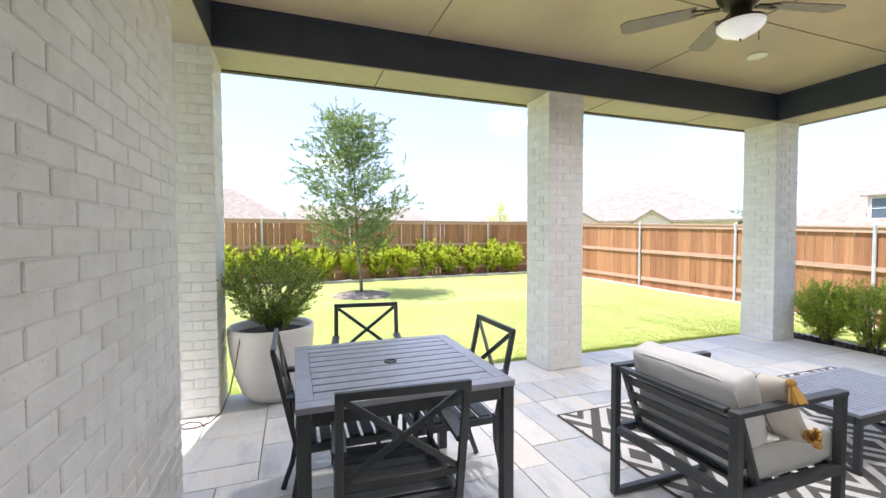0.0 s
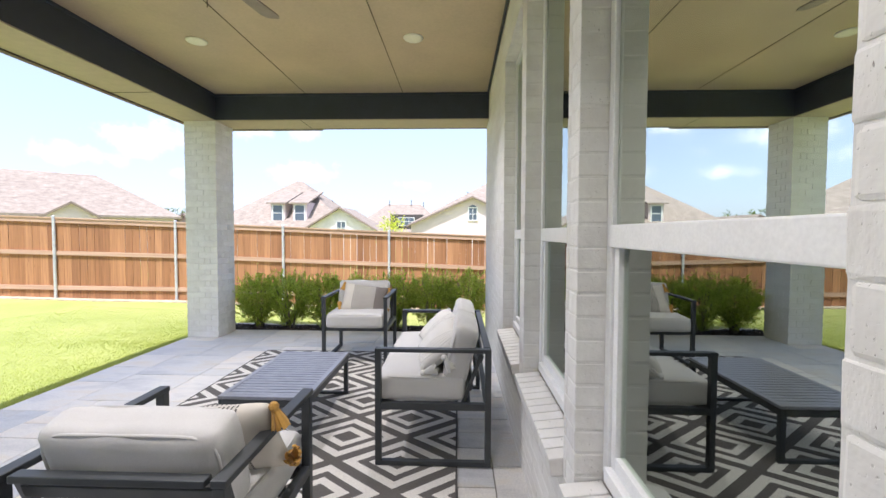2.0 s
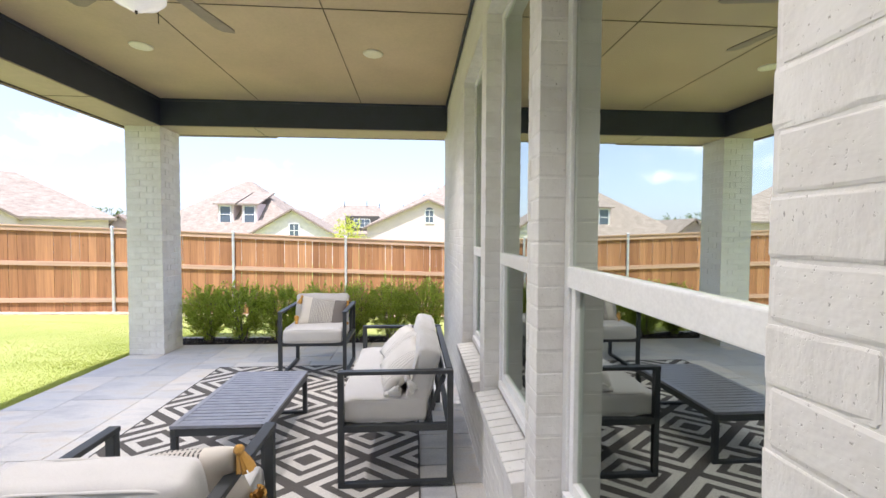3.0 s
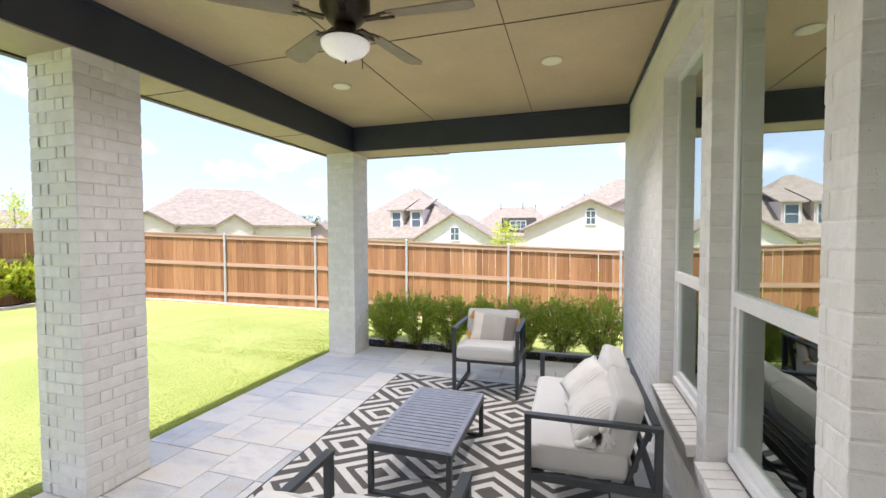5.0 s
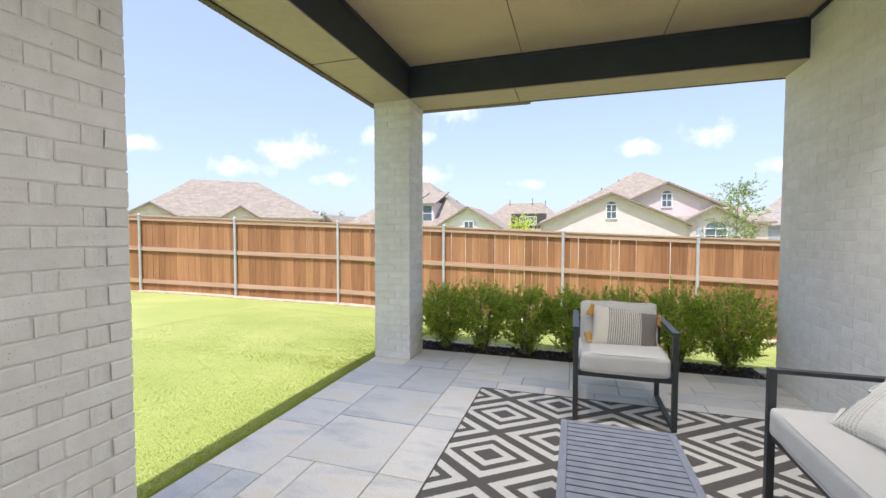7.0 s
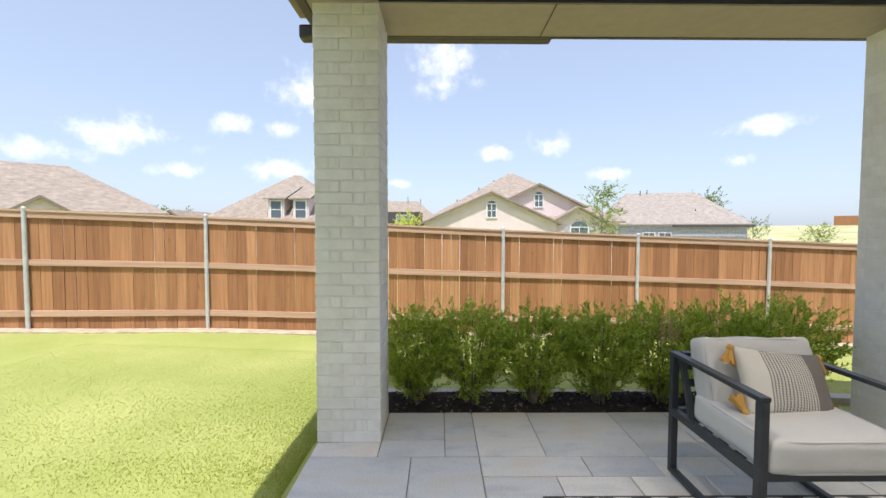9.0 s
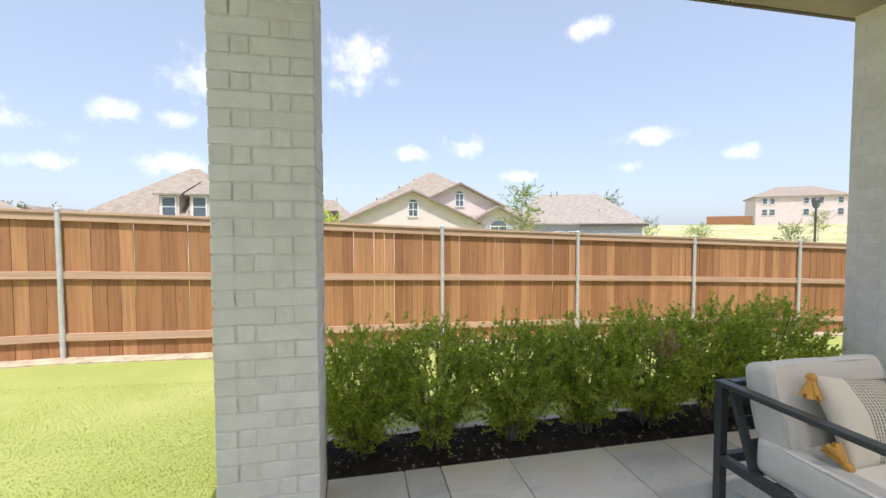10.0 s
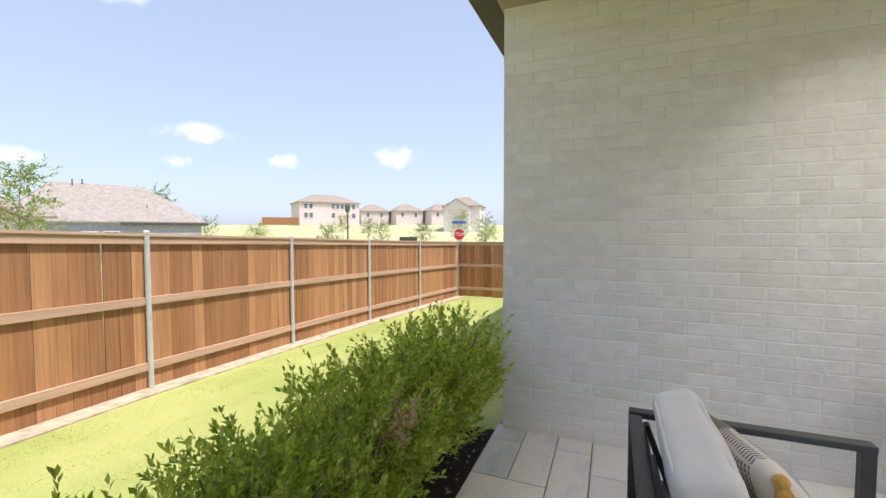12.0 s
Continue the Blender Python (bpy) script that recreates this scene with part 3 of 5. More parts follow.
# small cove along the tops of the beams
bm = bmesh.new()
add_box(bm, -0.355, 5.99, BEAM_IN_Y - 0.022, BEAM_IN_Y - 0.001, CEIL_Z - 0.03, CEIL_Z - 0.001, None, 0.005)
add_box(bm, 5.973, 5.994, WALL_Y + 0.03, BEAM_IN_Y - 0.024, CEIL_Z - 0.03, CEIL_Z - 0.001, None, 0.005)
add_box(bm, -0.34, 5.97, WALL_Y + 0.007, WALL_Y + 0.028, CEIL_Z - 0.03, CEIL_Z - 0.001, None, 0.005)
structure("trim", bm, BEAM, "dark trim strip where beam meets ceiling")
bm = bmesh.new()
add_box(bm, -1.42, 6.43, BEAM_IN_Y + 0.003, 3.985, SOFFIT_Z - 0.008, SOFFIT_Z + 0.003)
add_box(bm, BEAM_IN_X + 0.003, 6.43, -6.0, BEAM_IN_Y + 0.002, SOFFIT_Z - 0.008, SOFFIT_Z + 0.003)
add_box(bm, -1.42, -0.36, 2.375, BEAM_IN_Y + 0.002, SOFFIT_Z - 0.008, SOFFIT_Z + 0.003)
structure("soffit", bm, SOFFIT, "tan soffit boards under the roof edge")
bm = bmesh.new()
for x in (0.95, 3.4, 4.9):
    add_box(bm, x - 0.004, x + 0.004, BEAM_IN_Y + 0.004, 3.983, SOFFIT_Z - 0.011, SOFFIT_Z - 0.006)
add_box(bm, 5.998, 6.428, 2.42, 2.428, SOFFIT_Z - 0.011, SOFFIT_Z - 0.006)
structure("soffit_trim", bm, TRIM_DARK, "thin joints in the soffit boards")
# fascia and the eave that stands out above it
bm = bmesh.new()
add_box(bm, -1.45, 6.465, 3.985, 4.045, SOFFIT_Z - 0.022, SOFFIT_Z + 0.24, None, 0.004)
add_box(bm, 6.43, 6.465, -6.0, 3.983, SOFFIT_Z - 0.012, SOFFIT_Z + 0.24, None, 0.004)
add_box(bm, -1.46, -1.42, 2.3, 3.983, SOFFIT_Z - 0.012, SOFFIT_Z + 0.24, None, 0.004)
structure("fascia", bm, GUTTER, "dark brown fascia board along the roof edge")
bm = bmesh.new()
add_box(bm, -1.46, 6.68, 4.047, 4.10, SOFFIT_Z + 0.125, SOFFIT_Z + 0.22, None, 0.006)
add_box(bm, 6.467, 6.68, -6.0, 4.045, SOFFIT_Z + 0.125, SOFFIT_Z + 0.22, None, 0.006)
structure("eave", bm, GUTTER, "dark brown eave edge of the roof")


def gutter(name, a, b):
    root = structure(name, one_bar(a, b, 0.11, 0.10, bevel=0.02), GUTTER, "dark metal rain gutter on the fascia")
    return root


gutter("gutter_east", (6.525, 4.2, SOFFIT_Z + 0.045), (6.525, 2.32, SOFFIT_Z + 0.045))
# roof above, a low hip that closes the place
rv = [(-7, -9, 3.3), (6.7, -9, 3.3), (6.7, 4.26, 3.06), (-1.5, 4.26, 3.06), (-1.5, 2.2, 3.06), (-7, 2.2, 3.06), (-4, -3, 5.2), (3.4, -3, 5.2)]
raw_roof = raw("roof", rv, [(0, 1, 7, 6), (1, 2, 7), (2, 3, 6, 7), (3, 4, 6), (4, 5, 6), (5, 0, 6)], SHINGLE)
tagged(raw_roof, "tan shingled house roof", kind="structure")

for cx in COLUMN_X:
    brick_column(cx)


# ---- house walls ----
def south_wall():
    """Wall with three windows along y = WALL_Y, from the door jamb to the house corner."""
    x0 = 0.80
    bm = bmesh.new()
    b, t = PROUD, 0.28
    edges = [(x0 + b, WIN[0][0] - b), (WIN[0][1] + b, WIN[1][0] - b), (WIN[1][1] + b, WIN[2][0] - b), (WIN[2][1] + b, END_X - b)]
    for a, c in edges:
        add_box(bm, a, c, -t, WALL_Y - b, -0.3, CEIL_Z)
    for a, c in WIN:
        add_box(bm, a - b, c + b, -t, WALL_Y - b, -0.3, WIN_Z0 - 0.07)
        add_box(bm, a - b, c + b, -t, WALL_Y - b, WIN_Z1 + b, CEIL_Z)
    wall = structure("wall_south", bm, MORTAR, "white-painted brick house wall with three tall windows")
    holes = [(END_X - c, END_X - a, WIN_Z0 - 0.06, WIN_Z1) for a, c in WIN]
    brick_wall_face(wall, (END_X, WALL_Y, 0), math.pi, END_X - x0, 0.0, CEIL_Z, holes, 0.3, 420)
    # outer end of the wall, looking east
    brick_wall_face(wall, (END_X, -6.0, -0.45), math.pi / 2, 6.03, 0.0, 3.2, (), 0.1, 60)
    return wall


south_wall()
structure("wall_east", box(END_X - 0.28, END_X - PROUD, -6.2, -0.285, -0.9, CEIL_Z + 0.1), MORTAR, "white-painted brick side wall of the house")
wing = structure("wall_west", box(-6.0, -0.35 - COLUMN_PROUD, -8.0, 2.37 - COLUMN_PROUD, -0.4, CEIL_Z + 0.1), MORTAR, "white-painted brick wall of the house wing")
brick_wall_face(wing, (-0.35, -0.4, 0), math.pi / 2, 2.77, 0.0, CEIL_Z, (), 0.4, 300, 0.085)
brick_wall_face(wing, (-0.35, 2.37, 0), math.pi, 1.2, 0.0, CEIL_Z, (), 0.1, 40, 0.085)

# ---- room behind the windows and the doorway ----
bm = bmesh.new()
add_box(bm, -0.355, 6.1, -5.2, -5.0, -0.1, 3.2)
add_box(bm, 5.0, 5.2, -5.0, -0.29, -0.1, 3.2)
structure("wall_inside", bm, PLASTER, "plain indoor plaster wall behind the windows")
structure("ceiling_inside", box(-0.35, 6.1, -5.0, -0.02, 3.145, 3.25), PLASTER, "plain indoor ceiling")
structure("floor_inside", box(-0.35, 6.1, -5.0, -0.285, -0.12, -0.002), DARK_FLOOR, "brown indoor floor")


# ---- windows ----
def window(i, x0, x1):
    w = tagged(new("window_%d" % i), "tall white vinyl single-hung window in brick wall", kind="structure")
    w.location = (x0, WALL_Y - 0.09, WIN_Z0)
    W, Hh = x1 - x0, WIN_Z1 - WIN_Z0
    zr = RAIL_Z - WIN_Z0
    f = 0.042
    for name, bx in (("jamb", (0.002, f, -0.06, 0.0, 0.04, Hh)), ("jamb", (W - f, W - 0.002, -0.06, 0.0, 0.04, Hh)),
                     ("head", (f + 0.001, W - f - 0.001, -0.06, 0.0, Hh - f, Hh - 0.002)), ("window_sill", (f + 0.001, W - f - 0.001, -0.06, 0.012, 0.03, 0.075)),
                     ("meeting_rail", (f + 0.001, W - f - 0.001, -0.055, 0.006, zr - 0.034, zr + 0.034))):
        part(name, box(*bx, 0.004), VINYL, w)
    sash = bmesh.new()
    s = 0.034
    for a in (f + 0.002, W - f - s - 0.002):
        add_box(sash, a, a + s, -0.05, -0.010, 0.077, zr - 0.036, None, 0.003)
    add_box(sash, f + s + 0.003, W - f - s - 0.003, -0.05, -0.010, 0.077, 0.077 + 0.045, None, 0.003)
    part("lower_sash", sash, VINYL, w)
    for z0, z1, dy, glass in ((zr + 0.034, Hh - f, -0.014, GLASS), (0.12, zr - 0.034, -0.026, SCREENED)):
        p = part("pane", box(f + 0.004, W - f - 0.004, dy - 0.003, dy, z0, z1), glass, w)
        p.visible_shadow = False
    # brick sill on edge, sloping outward
    n = int(round((W + 0.02) / 0.078))
    for k in range(n):
        u = (k + 0.5) * W / n
        ob = new("sill_brick", SILL_BRICK)
        ob.parent = w
        ob.matrix_basis = Matrix.LocRotScale((u, 0.075, -0.012), Euler((radians(-7), 0, brick_rnd.uniform(-0.01, 0.01))), None)
    return w


SILL_BRICK = bpy.data.meshes.new("sill_brick")
bm = box(-0.035, 0.035, -0.075, 0.065, -0.055, 0.012, 0.006)
bm.to_mesh(SILL_BRICK)
bm.free()
SILL_BRICK.materials.append(BRICK)
for i, (a, c) in enumerate(WIN):
    window(i + 1, a, c)


def curtain(x0, x1, y):
    verts, faces = [], []
    n = 40
    for k in range(n + 1):
        x = x0 + (x1 - x0) * k / n
        d = 0.03 * math.sin(k * 1.7) + 0.012 * math.sin(k * 0.7 + 1)
        for z in (0.05, 1.4, 2.9):
            verts += [(x, y + d, z), (x, y + d - 0.004, z)]
    for k in range(n):
        for s in range(2):
            a, b = k * 6 + s * 2, (k + 1) * 6 + s * 2
            faces += [(a, b, b + 2, a + 2), (a + 1, a + 3, b + 3, b + 1)]
    ob = raw("curtain", verts, faces, SHEER)
    return tagged(ob, "pale sheer curtain hanging inside the window", "curtain", "curtains inside")


curtain(1.62, 1.98, -0.4)
curtain(2.35, 2.6, -0.42)


# ---- paved floor ----
structure("floor", box(-1.5, 6.445, -0.3, 3.94, -0.16, -0.011), PAVER_BED, "grey and tan stone patio floor")
floor_ob = bpy.data.objects["floor"]


def pave():
    rnd = random.Random(11)
    U = 0.2085
    nx, ny = 38, 19
    x_off, y_off = 6.45 - nx * U, 3.955 - ny * U
    used = [[False] * ny for _ in range(nx)]
    meshes = {}
    sizes = [(2, 2), (2, 3), (3, 2), (2, 1), (3, 1), (1, 2), (2, 2), (3, 2), (3, 3), (1, 3)]
    for j in range(ny - 1, -1, -1):
        for i in range(nx - 1, -1, -1):
            if used[i][j]:
                continue
            order = sizes[:]
            rnd.shuffle(order)
            for w, h in order + [(1, 1)]:
                cells = [(i - a, j - b) for a in range(w) for b in range(h)]
                if all(0 <= a and 0 <= b and not used[a][b] for a, b in cells):
                    break
            for a, b in cells:
                used[a][b] = True
            if (w, h) not in meshes:
                me = bpy.data.meshes.new("paver")
                b2 = box(-w * U / 2 + 0.003, w * U / 2 - 0.003, -h * U / 2 + 0.003, h * U / 2 - 0.003, -0.04, 0.0, 0.0035)
                b2.to_mesh(me)
                b2.free()
                me.materials.append(PAVER)
                meshes[(w, h)] = me
            ob = new("paver", meshes[(w, h)])
            ob.parent = floor_ob
            ob.matrix_basis = Matrix.LocRotScale((x_off + (i + 1 - w / 2) * U, y_off + (j + 1 - h / 2) * U, rnd.uniform(-0.002, 0.001)),
                                                 Euler((rnd.uniform(-0.002, 0.002), rnd.uniform(-0.002, 0.002), 0)), None)


pave()


# ---- fences ----
BOARD_W = 0.1385


def unit_mesh(name, bm, material):
    me = bpy.data.meshes.new(name)
    bm.to_mesh(me)
    bm.free()
    me.materials.append(material)
    return me


BOARD = unit_mesh("board", box(-BOARD_W / 2, BOARD_W / 2, 0, 0.018, 0.0, 1.78, 0.002), CEDAR)
POST = unit_mesh("post", lathe([(0.03, -0.2), (0.03, 1.84), (0.034, 1.842), (0.034, 1.87), (0.02, 1.885)], 14), GALV)
RAIL_MESH = unit_mesh("rail", box(-0.5, 0.5, -0.038, 0.0, -0.045, 0.045), RAIL)
CAP_MESH = unit_mesh("cap", box(-0.5, 0.5, -0.055, 0.055, 0.0, 0.03), RAIL)


def fence(posts, label, name="fence", gaps=0.004):
    """Board fence through the posts (x, y, ground z); posts and rails are on the left-hand side of the run's back."""
    root = tagged(new(name), label, "fence")
    rnd = random.Random(len(posts) * 7 + int(posts[0][0] * 10))

    def place(me, m):
        ob = new(me.name, me)
        ob.parent = root
        ob.matrix_basis = m
        return ob

    for k, p in enumerate(posts):
        place(POST, Matrix.Translation(p))
    for a, b in zip(posts, posts[1:]):
        a, b = Vector(a), Vector(b)
        run = b - a
        flat = Vector((run.x, run.y, 0))
        angle = math.atan2(run.y, run.x)
        length = flat.length
        slope = math.atan2(run.z, length)
        rot = Matrix.Rotation(angle, 4, "Z")
        back = rot @ Vector((0, 0.045, 0))
        n = max(1, int(length / (BOARD_W + gaps)))
        step = length / n
        for i in range(n):
            p = a + run * ((i + 0.5) / n) + back
            lift = rnd.uniform(-0.008, 0.008)
            place(BOARD, Matrix.LocRotScale(p + Vector((0, 0, 0.02 + lift)), Euler((0, rnd.uniform(-0.004, 0.004), angle + rnd.uniform(-0.012, 0.012))),
                                            ((step - gaps * rnd.choice((0.1, 0.4, 1, 1.6))) / BOARD_W, 1, 1)))
        for z in (0.29, 1.06, 1.77):
            m = Matrix.Translation((a + b) / 2 + back + Vector((0, 0, z))) @ rot @ Matrix.Rotation(-slope, 4, "Y") @ Matrix.Diagonal((length - 0.01, 1, 1, 1))
            place(RAIL_MESH, m)
        m = Matrix.Translation((a + b) / 2 + back + Vector((0, 0, 1.815))) @ rot @ Matrix.Rotation(-slope, 4, "Y") @ Matrix.Diagonal((length, 1, 1, 1))
        place(CAP_MESH, m)
    return root


fence(FENCE, "stained cedar board fence with steel posts and rails", gaps=0.006)
dx, dy = 2.43, 0.255
BACK = [(8.85, 13.55, 0.03)] + [(6.67 - dx * k, 13.29 - dy * k, 0.01) for k in range(8)]
fence(BACK[::-1], "shaded brown cedar board fence behind the hedge", gaps=0.010)
fence([(10.5 - 2.43 * k, -10.3 - 0.1 * k, -0.89 + 0.02 * k) for k in range(4)], "dark cedar board fence across the side yard")


def strip(name, pts, width, height, material, label):
    """A low edging that follows the points."""
    verts, faces = [], []
    for k, p in enumerate(pts):
        a, b = Vector(pts[max(0, k - 1)]), Vector(pts[min(len(pts) - 1, k + 1)])
        d = (b - a)
        side = Vector((d.y, -d.x, 0)).normalized() * width / 2
        q = Vector(p)
        for s, dz in ((-1, -0.1), (-1, height), (1, height), (1, -0.1)):
            verts.append(q + side * s + Vector((0, 0, dz)))
    for k in range(len(pts) - 1):
        for s in range(3):
            a, b = k * 4 + s, (k + 1) * 4 + s
            faces.append((a, a + 1, b + 1, b))
    return tagged(raw(name, verts, faces, material), label, kind="structure")


def finer(pts, n=6):
    out = []
    for a, b in zip(pts, pts[1:]):
        out += [Vector(a).lerp(Vector(b), i / n) for i in range(n)]
    return out + [Vector(pts[-1])]


strip("kerb_fence", [(p.x - 0.09, p.y, max(p.z, ground_z(p.x - 0.09, p.y)) + 0.0) for p in finer(FENCE[1:])], 0.26, 0.02, DIRT, "bare sandy dirt strip along the fence")
strip("kerb_bed", [(x, 12.35 + 0.075 * (x - 1.5) + 0.15 * math.sin(x * 0.3), ground_z(x, 12.4) + 0.0) for x in [i * 0.5 - 12 for i in range(43)]], 0.12, 0.07, CONCRETE, "pale concrete edging of the planting bed")
strip("bed_back", [(x, 12.86 + 0.095 * (x - 1.5), ground_z(x, 12.9) - 0.0) for x in [i * 0.5 - 12 for i in range(43)]], 0.9, 0.045, MULCH, "dark mulched bed along the back fence")
strip("kerb_side_bed", [(7.0, y, ground_z(7.0, y) + 0.0) for y in [-0.6 + 0.25 * i for i in range(19)]], 0.12, 0.07, CONCRETE, "stone edging of the side bed")
strip("bed_side", [(6.7, y, -0.1) for y in [0.02 + 0.2 * i for i in range(20)]], 0.52, 0.06, MULCH, "dark mulch bed beside the patio")


# ---- soft goods ----
def cushion_mesh(sx, sy, sz, r, puff=0.012, wrinkle=0.004, seed=0, n=12):
    """A stuffed box cushion centred on the origin."""
    bm = bmesh.new()
    bmesh.ops.create_cube(bm, size=2.0)
    bmesh.ops.subdivide_edges(bm, edges=bm.edges[:], cuts=n, use_grid_fill=True)
    half = Vector((sx / 2, sy / 2, sz / 2))
    for v in bm.verts:
        p = v.co.copy()
        p = Vector([math.copysign(1 - (1 - abs(c)) ** 1.5, c) for c in p])
        q = Vector([p[i] * half[i] for i in range(3)])
        inner = Vector([max(-(half[i] - r), min(half[i] - r, q[i])) for i in range(3)])
        d = q - inner
        if d.length > 1e-6:
            q = inner + d.normalized() * r
        bulge = (1 - p.x * p.x) * (1 - p.y * p.y) * (1 if half.z == min(half) else 0) + (1 - p.x * p.x) * (1 - p.z * p.z) * (1 if half.y == min(half) else 0)
        k = 2 if half.z == min(half) else 1
        q[k] += math.copysign(puff * bulge, q[k])
        s = noise.noise(q * 9 + Vector((seed, 0, 0))) * wrinkle + noise.noise(q * 28 + Vector((0, seed, 0))) * wrinkle * 0.4
        q += q.normalized() * s
        v.co = q
    return bm


def piping_mesh(hx, hy, h, r, flat):
    """Two thin cords round the edges of a box cushion whose thin axis is z (flat) or y."""
    bm = bmesh.new()
    a, b, c = hx - 0.29 * r, hy - 0.29 * r, h - 0.26 * r
    for s in (-1, 1):
        pts = []
        for k in range(49):
            t = 2 * math.pi * k / 48
            u, v = math.cos(t), math.sin(t)
            p = (abs(u) ** 7 + abs(v) ** 7) ** (-1 / 7)
            x, y = a * u * p, b * v * p
            pts.append((x, y, s * c) if flat else (x, s * c, y))
        t = tube(pts, 0.0055, n=6)
        me = bpy.data.meshes.new("tmp")
        t.to_mesh(me)
        t.free()
        bm.from_mesh(me)
        bpy.data.meshes.remove(me)
    return bm


def pillow_mesh(w, h, t, seed=0, n=22):
    """A soft scatter pillow in the xy plane."""
    bm = bmesh.new()
    grid = {}
    for side in (1, -1):
        for i in range(n + 1):
            for j in range(n + 1):
                u, v = 2 * i / n - 1, 2 * j / n - 1
                edge = abs(u) > 0.999 or abs(v) > 0.999
                if edge and side < 0:
                    grid[(side, i, j)] = grid[(1, i, j)]
                    continue
                z = side * t / 2 * ((1 - u ** 2) * (1 - v ** 2)) ** 0.42
                pinch = 1 - 0.07 * (1 - u * u) * v * v
                pinch2 = 1 - 0.07 * (1 - v * v) * u * u
                p = Vector((u * w / 2 * pinch2, v * h / 2 * pinch, z))
                p.z += noise.noise(p * 10 + Vector((seed, side, 0))) * 0.010 * (0 if edge else 1)
                grid[(side, i, j)] = bm.verts.new(p)
    for side in (1, -1):
        for i in range(n):
            for j in range(n):
                f = [grid[(side, i, j)], grid[(side, i + 1, j)], grid[(side, i + 1, j + 1)], grid[(side, i, j + 1)]]
                bm.faces.new(f if side > 0 else f[::-1])
    return bm


def tassel_mesh(size=0.075):
    bm = bmesh.new()
    rnd = random.Random(3)
    bmesh.ops.create_uvsphere(bm, u_segments=8, v_segments=6, radius=size * 0.2, matrix=Matrix.Translation((0, 0, -size * 0.15)))
    for k in range(16):
        a = 2 * math.pi * k / 16
        r = size * rnd.uniform(0.22, 0.42)
        d = Vector((math.cos(a), math.sin(a), 0))
        top = Vector((0, 0, -size * 0.2)) + d * size * 0.1
        tip = Vector((0, 0, -size * rnd.uniform(0.85, 1.1))) + d * r
        side = Vector((-d.y, d.x, 0)) * size * 0.09
        vs = [bm.verts.new(p) for p in (top - side * 0.6, top + side * 0.6, tip + side, tip - side, top - d * size * 0.07, tip - d * size * 0.12)]
        for f in ((0, 1, 2, 3), (1, 4, 5, 2), (4, 0, 3, 5), (3, 2, 5)):
            bm.faces.new([vs[i] for i in f])
    return bm


def pillow(m, w, h, t, cover, yarn, label, tassels, seed, tuft=0.075):
    p = thing("scatter_pillow", m, label, "pillow")
    part("cover", pillow_mesh(w, h, t, seed), cover, p, smooth=True)
    for k, (sx, sy) in enumerate(tassels):
        ob = part("tassel", tassel_mesh(tuft), yarn, p)
        ob.matrix_basis = Matrix.LocRotScale((sx * w / 2, sy * h / 2, 0), Euler((radians(-70 * sy), radians(-25 * sx), 0)), None)
    return p


# ---- lounge seats ----
def lounge_seat(m, name, width, label, category, seats=1):
    """Metal-framed seat; its front looks along +y, width along x, origin on the floor at the middle of the back edge."""
    root = thing(name, m, label, category)
    w, d, arm, post = width / 2, 0.68, 0.675, 0.036
    for s in (-1, 1):
        x = s * (w - post / 2)
        part("leg", one_bar((x, post / 2, 0.03), (x, post / 2, arm), post, post, (0, 1, 0)), METAL, root)
        part("leg", one_bar((x, d - post / 2, 0.03), (x, d - post / 2, arm), post, post, (0, 1, 0)), METAL, root)
        part("armrest", box(x - 0.023, x + 0.023, 0, d, arm, arm + 0.022, 0.004), METAL, root)
        part("floor_rail", box(x - post / 2, x + post / 2, 0, d, 0.002, 0.03, 0.004), METAL, root)
        part("side_rail", box(x - 0.018, x + 0.018, post, d - post, 0.335, 0.375, 0.003), METAL, root)
        part("back_upright", one_bar((x * 0.94, 0.17, 0.345), (x * 0.94, 0.055, 0.66), 0.035, 0.02, (0, 1, 0)), METAL, root)
    part("front_rail", box(-w + post, w - post, d - 0.05, d - 0.015, 0.335, 0.375, 0.003), METAL, root)
    part("back_rail", box(-w + post, w - post, 0.004, 0.038, 0.335, 0.375, 0.003), METAL, root)
    part("top_rail", box(-w + 0.057, w - 0.057, 0.0, 0.04, arm - 0.002, arm + 0.020, 0.004), METAL, root)
    for k in range(4):
        f = 0.08 + k * 0.27
        y, z = 0.17 - 0.115 * f, 0.345 + 0.315 * f
        part("back_slat", one_bar((-w + 0.05, y - 0.015, z), (w - 0.05, y - 0.015, z), 0.014, 0.042, (0, -0.28, 1)), METAL, root)
    for k in range(5):
        y = 0.12 + k * 0.115
        part("seat_slat", box(-w + 0.05, w - 0.05, y, y + 0.05, 0.352, 0.366), METAL, root)
    seat = part("seat_cushion", cushion_mesh(width - 0.085, 0.54, 0.15, 0.034, 0.012, 0.005, w), CUSHION, root, smooth=True)
    seat.location = (0, 0.418, 0.442)
    part("piping", piping_mesh((width - 0.085) / 2, 0.27, 0.075, 0.034, True), CUSHION, seat, smooth=True)
    cw = (width - 0.11) / seats
    for k in range(seats):
        ob = part("back_cushion", cushion_mesh(cw - 0.006, 0.145, 0.36, 0.038, 0.012, 0.009, k + 3 + w), CUSHION, root, smooth=True)
        part("piping", piping_mesh((cw - 0.006) / 2, 0.18, 0.0725, 0.038, False), CUSHION, ob, smooth=True)
        ob.matrix_basis = pose(-width / 2 + 0.055 + cw * (k + 0.5), 0.178, 0.632, 15)
    return root


